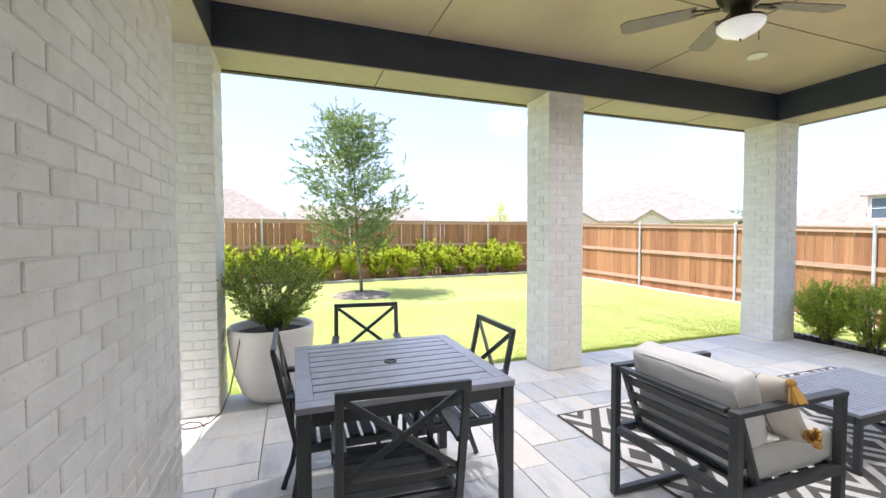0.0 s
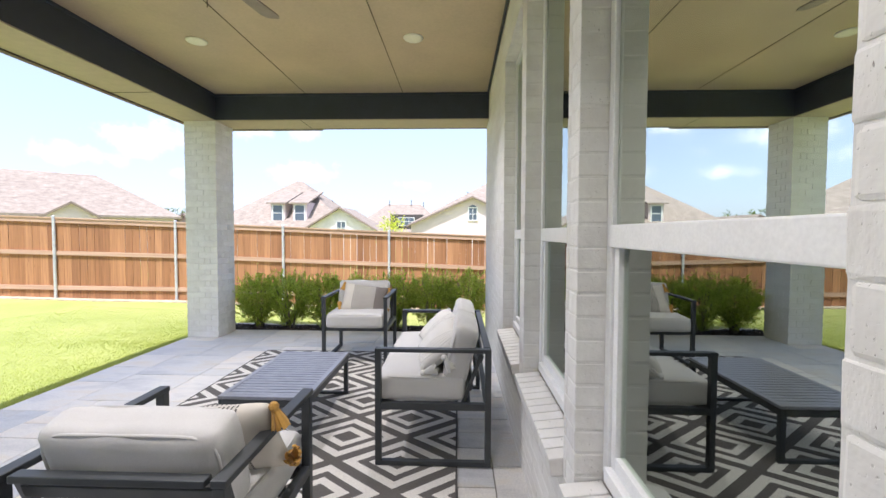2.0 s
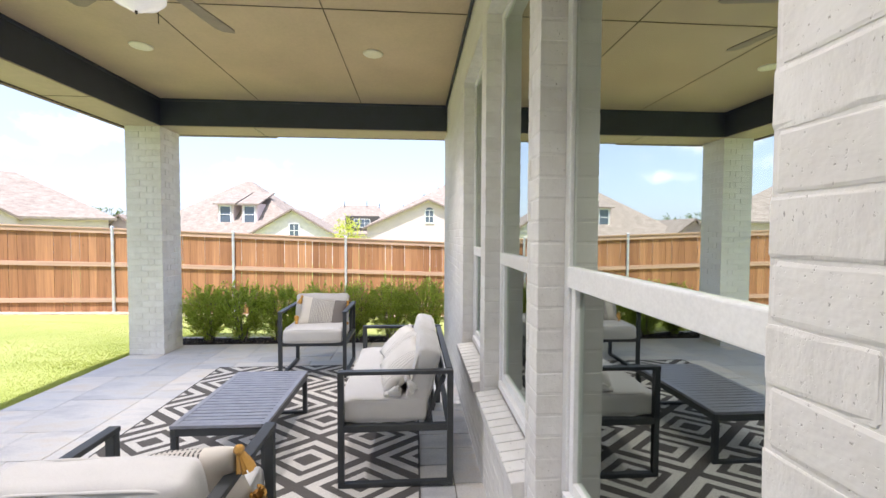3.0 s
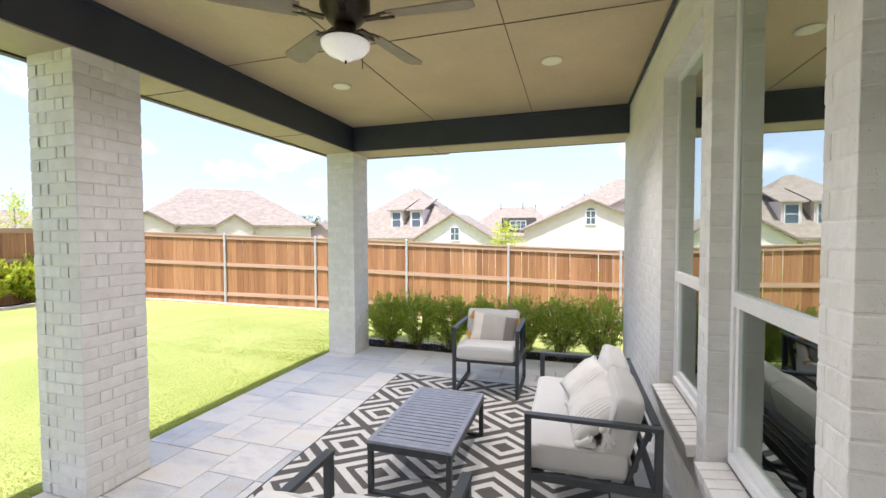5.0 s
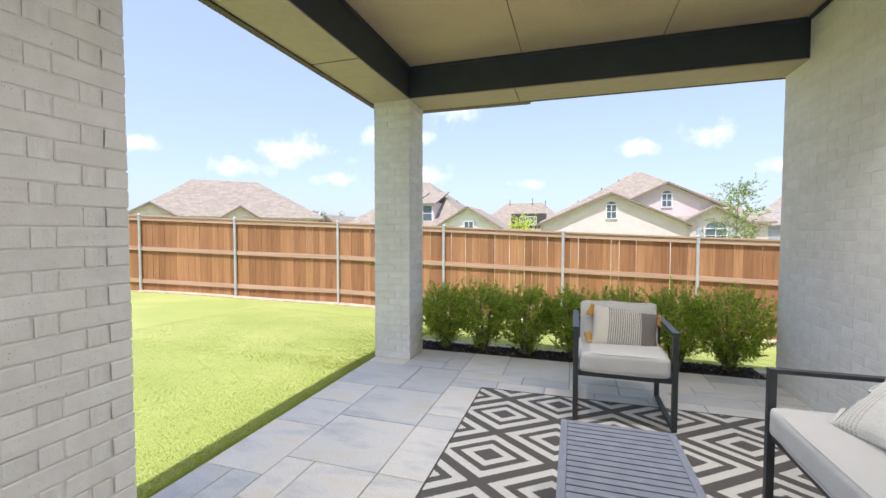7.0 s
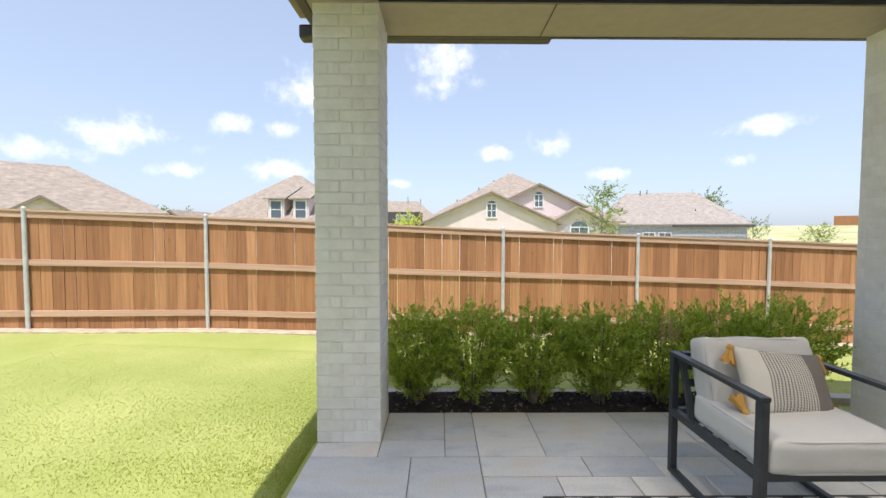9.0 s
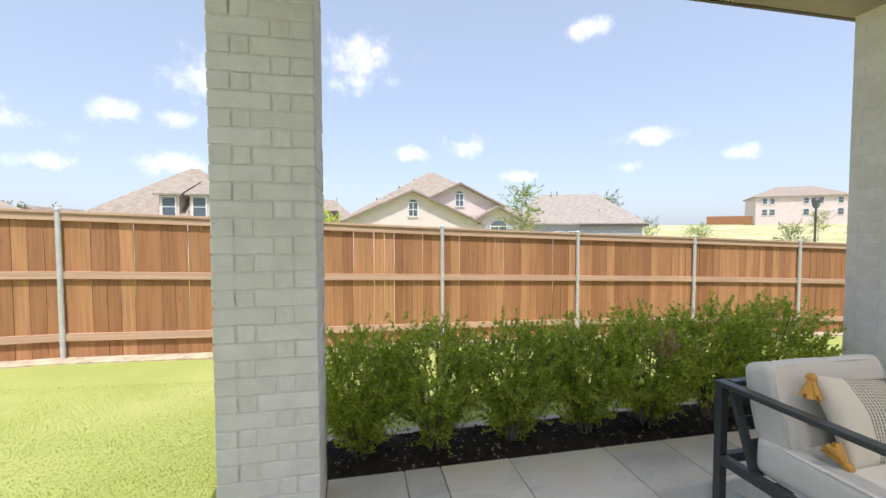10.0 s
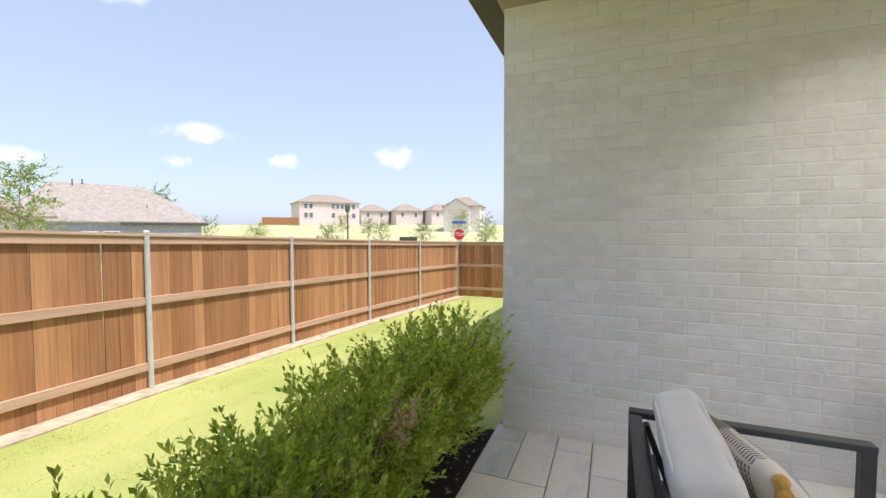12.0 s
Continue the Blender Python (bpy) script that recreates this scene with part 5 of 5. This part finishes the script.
def mulch_chips():
    rnd = random.Random(8)
    verts, faces = [], []
    spots = [(rnd.uniform(6.46, 6.94), rnd.uniform(0.05, 3.9), -0.04) for _ in range(1500)]
    for _ in range(700):
        a, r = rnd.uniform(0, 6.28), 0.75 * math.sqrt(rnd.random())
        spots.append((1.69 + math.cos(a) * r, 9.8 + math.sin(a) * r, 0.06 - 0.11 * (r / 0.75) ** 2))
    for x, y, z in spots:
        m = Matrix.LocRotScale((x, y, z + rnd.uniform(0, 0.012)), Euler((rnd.uniform(-0.6, 0.6), rnd.uniform(-0.6, 0.6), rnd.uniform(0, 6.3))), (rnd.uniform(0.012, 0.035), rnd.uniform(0.005, 0.012), 0.004))
        n = len(verts)
        verts += [m @ Vector(c) for c in ((-1, -1, 0), (1, -1, 0), (1, 1, 0), (-1, 1, 0), (0, 0, 1.5))]
        faces += [(n, n + 1, n + 4), (n + 1, n + 2, n + 4), (n + 2, n + 3, n + 4), (n + 3, n, n + 4)]
    half = 1500 * 5
    fallen, tris = [], []
    for _ in range(260):
        m = Matrix.LocRotScale((rnd.uniform(6.46, 6.94), rnd.uniform(0.05, 3.9), -0.018 + rnd.uniform(0, 0.01)), Euler((rnd.uniform(-0.4, 0.4), rnd.uniform(-0.4, 0.4), rnd.uniform(0, 6.3))), (rnd.uniform(0.008, 0.02), rnd.uniform(0.005, 0.010), 0.004))
        n = len(fallen)
        fallen += [m @ Vector(c) for c in ((-1, 0, 0), (0, -1, 0.6), (1, 0, 0), (0, 1, 0.6))]
        tris += [(n, n + 1, n + 2), (n, n + 2, n + 3)]
    tagged(raw("fallen_leaves", fallen, tris, TAN_MULCH), "pale dry leaves scattered on the dark mulch", "leaves", kind="stuff")
    tagged(raw("mulch_chips", verts[:half], faces[:6000], MULCH), "dark bark chips covering the side bed", "mulch", kind="stuff")
    tagged(raw("mulch_chips", [v for v in verts[half:]], [tuple(i - half for i in f) for f in faces[6000:]], TAN_MULCH), "tan bark chips round the tree", "mulch", kind="stuff")


mulch_chips()


def grass():
    """Short blades over the lawn that the walk passes."""
    rng = np.random.default_rng(3)
    zones = [((-1.0, 9.0), (4.0, 8.0), 260000), ((7.1, 10.4), (-5.0, 4.0), 90000)]
    P = []
    for (x0, x1), (y0, y1), n in zones:
        P.append(np.stack([rng.uniform(x0, x1, n), y0 + (y1 - y0) * rng.uniform(0, 1, n) ** (2.6 if y0 > 0 else 1.0)], 1))
    P = np.concatenate(P)
    P = P[~((P[:, 0] < 6.47) & (P[:, 1] < 3.99)) & ~(np.hypot(P[:, 0] - 1.69, P[:, 1] - 9.8) < 0.75) & ~(np.hypot(P[:, 0] + 0.01, P[:, 1] - 4.23) < 0.3)]
    n = len(P)
    z = np.array([ground_z(x, y) for x, y in P])
    a = rng.uniform(0, 2 * np.pi, n)
    h = rng.uniform(0.003, 0.009, n)
    lean = rng.normal(scale=0.5, size=(n, 2)) * h[:, None]
    w = rng.uniform(0.003, 0.006, n)
    c, s = np.cos(a) * w, np.sin(a) * w
    v = np.empty((n, 3, 3))
    v[:, 0] = np.stack([P[:, 0] - c, P[:, 1] - s, z - 0.003], 1)
    v[:, 1] = np.stack([P[:, 0] + c, P[:, 1] + s, z - 0.003], 1)
    v[:, 2] = np.stack([P[:, 0] + lean[:, 0], P[:, 1] + lean[:, 1], z + h], 1)
    me = bpy.data.meshes.new("grass")
    me.vertices.add(3 * n)
    me.vertices.foreach_set("co", v.ravel())
    me.loops.add(3 * n)
    me.loops.foreach_set("vertex_index", np.arange(3 * n))
    me.polygons.add(n)
    me.polygons.foreach_set("loop_start", np.arange(n) * 3)
    me.update(calc_edges=True)
    me.materials.append(BLADE)
    tagged(new("grass", me), "short mown bright green grass blades", "grass", kind="stuff")


grass()

# cable on the floor by the planter
cable = tagged(part("cable", tube([(-0.17, 3.58, 0.56), (-0.185, 3.545, 0.635), (-0.205, 3.52, 0.58), (-0.235, 3.50, 0.40), (-0.275, 3.47, 0.20), (-0.33, 3.42, 0.06), (-0.40, 3.38, 0.012), (-0.48, 3.33, 0.008), (-0.56, 3.34, 0.008), (-0.60, 3.40, 0.008), (-0.55, 3.45, 0.008), (-0.47, 3.42, 0.008), (-0.43, 3.34, 0.008)], 0.0055, n=6), CORD),
               "thin brown cable running from planter to floor", "cable")


# ---- houses beyond the fence ----
def slab(bm, pts, thick):
    """A roof plane of some thickness."""
    pts = [Vector(p) for p in pts]
    nrm = (pts[1] - pts[0]).cross(pts[2] - pts[0]).normalized()
    if nrm.z < 0:
        nrm = -nrm
    top = [bm.verts.new(p) for p in pts]
    low = [bm.verts.new(p - Vector((0, 0, thick))) for p in pts]
    bm.faces.new(top)
    bm.faces.new(low[::-1])
    for i in range(len(pts)):
        j = (i + 1) % len(pts)
        bm.faces.new((top[i], low[i], low[j], top[j]))


def house_window(parent, u, z, w, h, y, arched=False, shutters=False, frame_mat=TRIM_WHITE, bars=1):
    win = new("window")
    win.parent = parent
    win.location = (u, y, z)
    bm = bmesh.new()
    f = 0.09
    add_box(bm, -w / 2 - f, -w / 2, -0.06, 0.02, -f, h + f)
    add_box(bm, w / 2, w / 2 + f, -0.06, 0.02, -f, h + f)
    add_box(bm, -w / 2, w / 2, -0.06, 0.02, -f, 0)
    add_box(bm, -w / 2, w / 2, -0.06, 0.02, h, h + f)
    for k in range(bars):
        x = -w / 2 + w * (k + 1) / (bars + 1)
        add_box(bm, x - 0.025, x + 0.025, -0.04, 0.0, 0, h)
    add_box(bm, -w / 2, w / 2, -0.04, 0.0, h / 2 - 0.025, h / 2 + 0.025)
    part("window_frame", bm, frame_mat, win)
    if arched:
        bm = bmesh.new()
        pts = [bm.verts.new((w / 2 * math.cos(math.pi * k / 10), -0.01, h + f * 0.5 + w * 0.35 * math.sin(math.pi * k / 10))) for k in range(11)]
        bm.faces.new(pts)
        part("arch_pane", bm, FAR_GLASS, win)
    part("pane", box(-w / 2, w / 2, -0.012, 0.0, 0, h), FAR_GLASS, win)
    if shutters:
        for s in (-1, 1):
            part("shutter", box(s * (w / 2 + 0.33) - 0.2, s * (w / 2 + 0.33) + 0.2, -0.05, 0.0, -0.1, h + 0.15), GREY_BRICK, win)


def gable(parent, u, half, z_eave, z_apex, y, depth, wall_mat, roof_mat, over=0.35):
    """A gable that looks along -y: its wall, two roof planes and dark barge boards."""
    bm = bmesh.new()
    base = -4.5
    a = [(u - half, y, base), (u + half, y, base), (u + half, y, z_eave), (u, y, z_apex), (u - half, y, z_eave)]
    f = [bm.verts.new(p) for p in a]
    bk = [bm.verts.new((p[0], y + depth, p[2])) for p in a]
    bm.faces.new(f)
    for i in range(5):
        j = (i + 1) % 5
        bm.faces.new((f[j], f[i], bk[i], bk[j]))
    part("gable_wall", bm, wall_mat, parent)
    sl = (z_apex - z_eave) / half
    bm = bmesh.new()
    for s in (-1, 1):
        slab(bm, [(u, y - over, z_apex + 0.14), (u + s * (half + over), y - over, z_eave - sl * over + 0.14), (u + s * (half + over), y + depth, z_eave - sl * over + 0.14), (u, y + depth, z_apex + 0.14)], 0.13)
    part("gable_roof", bm, roof_mat, parent)
    bm = bmesh.new()
    for s in (-1, 1):
        bar(bm, (u, y - over - 0.04, z_apex + 0.05), (u + s * (half + over), y - over - 0.04, z_eave - sl * over + 0.05), 0.05, 0.13)
    part("barge_board", bm, TRIM_TAN, parent)


def hip(parent, u0, u1, y0, y1, z_eave, z_ridge, ridge0, ridge1, roof_mat, wall_mat):
    part("wall", box(u0 + 0.4, u1 - 0.4, y0 + 0.4, y1 - 0.4, -4.5, z_eave), wall_mat, parent)
    ym = (y0 + y1) / 2
    bm = bmesh.new()
    A, B, C, D = (u0, y0, z_eave), (u1, y0, z_eave), (u1, y1, z_eave), (u0, y1, z_eave)
    E, F = (ridge0, ym, z_ridge), (ridge1, ym, z_ridge)
    for q in ((A, B, F, E), (C, D, E, F), (B, C, F), (D, A, E)):
        slab(bm, q, 0.15)
    part("roof", bm, roof_mat, parent)


def house(at, face, label):
    """A house whose local -y side looks along the compass angle face (degrees)."""
    return thing("house", pose(at[0], at[1], 0, 0, 0, face), label, "house", "houses beyond the fence")


def vents(parent, spots):
    for x, y, z in spots:
        part("vent_pipe", tube([(x, y, z - 1.0), (x, y, z)], 0.05, n=8), TRIM_DARK, parent)


def dormer(parent, u, y, z, half=0.62, h=1.15):
    bm = bmesh.new()
    add_box(bm, u - half, u + half, y, y + 3.2, z, z + h + 0.3)
    part("dormer_wall", bm, STUCCO, parent)
    bm = bmesh.new()
    slab(bm, [(u - half - 0.25, y - 0.3, z + h + 0.22), (u + half + 0.25, y - 0.3, z + h + 0.22), (u + half + 0.25, y + 3.6, z + h + 1.5), (u - half - 0.25, y + 3.6, z + h + 1.5)], 0.12)
    part("dormer_roof", bm, SHINGLE, parent)
    house_window(parent, u, z + 0.12, 0.78, h - 0.15, y - 0.02, frame_mat=TRIM_WHITE, bars=0)


# faces look back along -x: local +x runs along -y of the world, local y away from the patio
h = house((35.0, 0, 0), -90, "cream stucco house with two arched-window gables and tan roof")
gable(h, 0.72, 5.0, 2.0, 4.24, -0.2, 6.0, STUCCO, SHINGLE)
gable(h, 4.75, 3.4, 3.4, 5.05, 1.6, 6.0, STUCCO, SHINGLE)
gable(h, 7.6, 2.3, 1.9, 3.2, 0.6, 6.0, STUCCO, SHINGLE)
hip(h, -4.5, 11.5, 1.0, 15.0, 2.2, 6.85, 3.4, 3.8, SHINGLE, STUCCO)
house_window(h, 0.78, 2.45, 0.62, 0.95, -0.22, True)
house_window(h, 4.75, 3.35, 0.6, 0.9, 1.58, True)
house_window(h, 7.7, 0.75, 1.3, 0.9, 0.58, True, True)
vents(h, ((0.5, 7, 5.4), (2.0, 8, 6.2), (-1.5, 7, 4.3)))

h = house((34.5, 14.5, 0), -90, "tan-roofed house with paired white dormers")
hip(h, -8.2, 5.5, 0.0, 13.0, 1.4, 6.35, -1.7, -1.1, SHINGLE, STUCCO)
dormer(h, -1.3, 1.35, 2.25, 0.62, 1.45)
dormer(h, 0.6, 1.35, 2.25, 0.62, 1.45)
gable(h, 4.9, 3.4, 1.2, 3.25, -1.6, 5.0, WHITE_WALL, SHINGLE)
house_window(h, 5.0, 1.25, 0.65, 0.95, -1.64)
gable(h, -7.8, 1.7, 1.5, 2.75, -1.0, 5.0, STUCCO, SHINGLE)
vents(h, ((-0.6, 6.5, 5.9), (1.4, 8, 4.6)))

h = house((62.0, 9.5, 0), -90, "tan-roofed house with a dark-framed upper window")
hip(h, -7.5, 8.0, 0.0, 13.0, 1.5, 6.0, -2.5, 3.0, SHINGLE, STUCCO)
bm = box(-1.0, 3.8, 0.6, 5.0, 1.8, 4.1)
part("dormer_wall", bm, TRIM_DARK, h)
house_window(h, 1.4, 2.5, 2.2, 1.1, 0.57, bars=2)
vents(h, ((-2.0, 6, 6.6), (1.5, 6, 6.7), (3.4, 7, 6.4)))

h = house((25.5, 24.7, 0), -45.5, "wide tan-roofed house with small gables")
hip(h, -6.3, 6.3, 0.0, 12.0, 2.46, 5.6, -2.9, 1.9, SHINGLE, STUCCO)
gable(h, -4.8, 1.5, 2.3, 3.2, -0.6, 5.0, STUCCO, SHINGLE, 0.2)
gable(h, 0.4, 1.2, 2.3, 3.1, -0.6, 5.0, STUCCO, SHINGLE, 0.2)
vents(h, ((2.6, 4.8, 4.9), (3.4, 5.5, 4.2)))

h = house((48.0, -23.0, 0), -108, "low grey-brick house with wide brown roof")
hip(h, -9.0, 6.5, 0.0, 13.0, 2.2, 6.1, -5.0, 2.6, SHINGLE_GREY, GREY_BRICK)
part("porch_beam", box(-1.0, 6.6, -0.25, -0.1, 1.85, 2.1), TRIM_DARK, h)
house_window(h, -3.2, 0.1, 1.1, 1.1, 0.36, bars=1)
house_window(h, -1.6, 0.1, 1.1, 1.1, 0.36, bars=1)
vents(h, ((-3.4, 6, 6.4), (-2.6, 6.3, 6.5), (1.8, 2.5, 3.9)))

BACK_HOUSES = "pale tan-roofed house behind the back fence"
h = house((-7.0, 42.0, 0), 0, BACK_HOUSES)
hip(h, -6, 8.5, 0, 12, 2.0, 6.3, -1.0, 1.2, SHINGLE, STUCCO)
h = house((4.6, 46.0, 0), 0, BACK_HOUSES)
hip(h, -5, 11.5, 0, 12, 2.6, 4.9, -4.0, 9.6, SHINGLE, STUCCO)
h = house((24.0, 45.0, 0), -20, BACK_HOUSES)
hip(h, -4, 4.0, 0, 12, 2.2, 4.1, -1.0, 1.0, SHINGLE, STUCCO)
h = house((40.0, 70.0, 0), -25, BACK_HOUSES)
hip(h, -8, 8, 0, 12, 1.6, 4.6, -3, 3, SHINGLE, STUCCO)

# houses on the rise
h = thing("house", pose(74, -88, 4.0, 0, 0, -128), "distant two-storey tan house on the grassy rise", "house", "houses beyond the fence")
hip(h, -8.5, 8, 0, 12, 4.6, 7.0, -3.5, 3, SHINGLE, STUCCO)
for u in (-6.5, -5.2, 0.5, 1.7, 2.9, 6.0):
    house_window(h, u, 3.0, 0.8, 1.1, 0.36, bars=0)
for u in (-6.5, -5.2, 0.5, 6.0):
    house_window(h, u, 0.6, 0.9, 1.2, 0.36, bars=0)
for k in range(4):
    h = thing("house", pose(88 - 11 * k, -112 - 3 * k, 3.6, 0, 0, -135), "distant tan row house on the grassy rise", "house", "houses beyond the fence")
    hip(h, -5.0, 5.0, 0, 10, 3.9, 6.3, -1, 1, SHINGLE, STUCCO)
    for u in (-2.5, 2.0):
        house_window(h, u, 2.0, 0.9, 1.2, 0.36, bars=0)
h = thing("house", pose(37.4, -86.5, 3.6, 0, 0, -170), "distant white house with gabled garage", "house", "houses beyond the fence")
hip(h, -4.6, 4.6, 0, 10, 3.2, 5.5, -1.0, 1.0, SHINGLE, WHITE_WALL)
gable(h, -0.8, 2.8, 2.8, 4.6, -2.0, 5.0, WHITE_WALL, SHINGLE)
part("garage_door", box(-2.6, 1.0, -2.06, -2.0, 0.2, 2.4), STUCCO, h)
f = thing("far_fence", pose(68.3, -63.6, 0, 0, 0, -134), "distant reddish brown board fence on the rise", "fence")
part("panel", box(-3.5, 3.5, 0, 0.1, 2.4, 3.95), CEDAR, f)

# street, lamp, sign, cars
strip("road", [(38 - 0.35 * k, -14 - 1.6 * k, ground_z(38 - 0.35 * k, -14 - 1.6 * k) + 0.02) for k in range(26)], 6.5, 0.03, ASPHALT, "pale concrete street beyond the fence")


def street_lamp(x, y):
    z = ground_z(x, y)
    root = thing("street_lamp", pose(x, y, z), "black street lamp post with lantern head", "street lamp")
    top = 3.5 - z
    part("base", lathe([(0.16, 0), (0.16, 0.25), (0.09, 0.5), (0.07, 0.55)], 16), TRIM_DARK, root)
    part("pole", lathe([(0.07, 0.5), (0.055, top - 0.75)], 14), TRIM_DARK, root)
    part("lantern", lathe([(0.09, top - 0.75), (0.18, top - 0.65), (0.22, top - 0.25), (0.2, top - 0.24)], 8), FAR_GLASS, root)
    part("cap", lathe([(0.26, top - 0.25), (0.15, top - 0.1), (0.03, top - 0.02), (0.02, top)], 12), TRIM_DARK, root)


street_lamp(25.4, -25.4)


def stop_sign(x, y):
    z = ground_z(x, y)
    root = thing("stop_sign", pose(x, y, 0, 0, 0, 200), "red octagonal stop sign on a steel post", "road sign")
    part("post", box(-0.03, 0.03, 0.02, 0.07, z, 2.05), GALV, root)
    oct_pts = lambda r: [(r * math.cos(math.pi / 8 + k * math.pi / 4), r * math.sin(math.pi / 8 + k * math.pi / 4)) for k in range(8)]
    for name, r, y0, mat in (("rim", 0.40, 0.0, SIGN_WHITE), ("face", 0.372, -0.004, RED)):
        bm = bmesh.new()
        a = [bm.verts.new((px, y0, 1.06 + pz)) for px, pz in oct_pts(r)]
        b = [bm.verts.new((px, y0 + 0.004, 1.06 + pz)) for px, pz in oct_pts(r)]
        bm.faces.new(a)
        bm.faces.new(b[::-1])
        for i in range(8):
            bm.faces.new((a[(i + 1) % 8], a[i], b[i], b[(i + 1) % 8]))
        part(name, bm, mat, root)
    cu = bpy.data.curves.new("lettering", "FONT")
    cu.body = "STOP"
    cu.align_x, cu.align_y = "CENTER", "CENTER"
    cu.size = 0.30
    cu.extrude = 0.002
    cu.materials.append(SIGN_WHITE)
    tx = new("lettering", cu)
    tx.parent = root
    tx.matrix_basis = pose(0, -0.008, 1.06, 90)
    part("street_plate", box(-0.45, 0.45, 0.02, 0.03, 1.75, 1.93), BLUE, root, "blue street name plate")


stop_sign(14.9, -22.6)


def car(x, y, rz, mat, label):
    z = ground_z(x, y) + 0.05
    root = thing("car", pose(x, y, z, 0, 0, rz), label, "car")
    bm = box(-2.2, 2.2, -0.88, 0.88, 0.35, 0.95, 0.12)
    add_box(bm, -1.3, 1.2, -0.78, 0.78, 0.9, 1.45, None, 0.18)
    part("body", bm, mat, root)
    part("windows", box(-1.22, 1.12, -0.8, 0.8, 1.0, 1.33, 0.06), FAR_GLASS, root)
    for sx in (-1.35, 1.35):
        for sy in (-0.85, 0.85):
            ob = part("wheel", lathe([(0.2, -0.1), (0.33, -0.1), (0.33, 0.1), (0.2, 0.1)], 16), CABLE, root)
            ob.matrix_basis = pose(sx, sy, 0.33, 90)


car(40.0, -20.5, 80, TRIM_WHITE, "white car parked on the street")
car(36.5, -28.0, 70, GALV, "silver car parked on the street")
sg = thing("yard_sign", pose(17.5, -20.5, 0, 0, 0, 20), "small dark board on posts beyond the fence", "sign")
part("board", box(-0.55, 0.55, 0, 0.05, 0.62, 0.92), TRIM_DARK, sg)
for u in (-0.4, 0.4):
    part("post", box(u - 0.03, u + 0.03, 0.0, 0.05, ground_z(17.5, -20.5), 0.6), TRIM_DARK, sg)

# trees beyond the fence
tree(pose(28.8, -6.8, ground_z(28.8, -6.8)), 5.9, 1.6, 1.35, PALE, "slender young pale green tree beyond the fence", 31, 260, 10, 0.15, 0.05)
tree(pose(16.4, 31.0, -0.6), 5.0, 1.4, 0.7, LIME, "thin yellow-green young tree behind the back fence", 33, 160, 9, 0.14, 0.04)
tree(pose(31.0, 5.2, -0.7), 3.2, 0.8, 0.9, LIME, "small yellow-green tree between houses", 37, 160, 9, 0.16, 0.05)
for k, (x, y, hh, r) in enumerate(((55, -36, 4.6, 1.6), (47, -37, 3.6, 1.2), (40, -42, 3.6, 1.1), (35, -47, 4.0, 1.0), (31, -52, 3.6, 1.1), (27, -56, 5.0, 1.3), (24, -60, 5.2, 1.3), (21.5, -52, 3.6, 1.2), (44, -58, 4.0, 1.0), (52, -62, 4.2, 1.2), (30, -66, 5.6, 1.6))):
    tree(pose(x, y, ground_z(x, y)), hh, 1.1, r, PALE if k % 2 else FAR_LEAF, "young street tree on the grassy rise", 80 + k, 130, 8, 0.22, 0.05)
for k, (x, y, hh, r) in enumerate(((64, 46, 5.0, 2.4), (69, 43, 4.2, 2.2), (82, -46, 7, 5), (95, -52, 7, 6))):
    tree(pose(x, y, -1.0 if y > 0 else 0.5), hh, 1.0, r, FAR_LEAF, "distant rounded dark green tree", 120 + k, 260, 10, 0.45, 0.15)
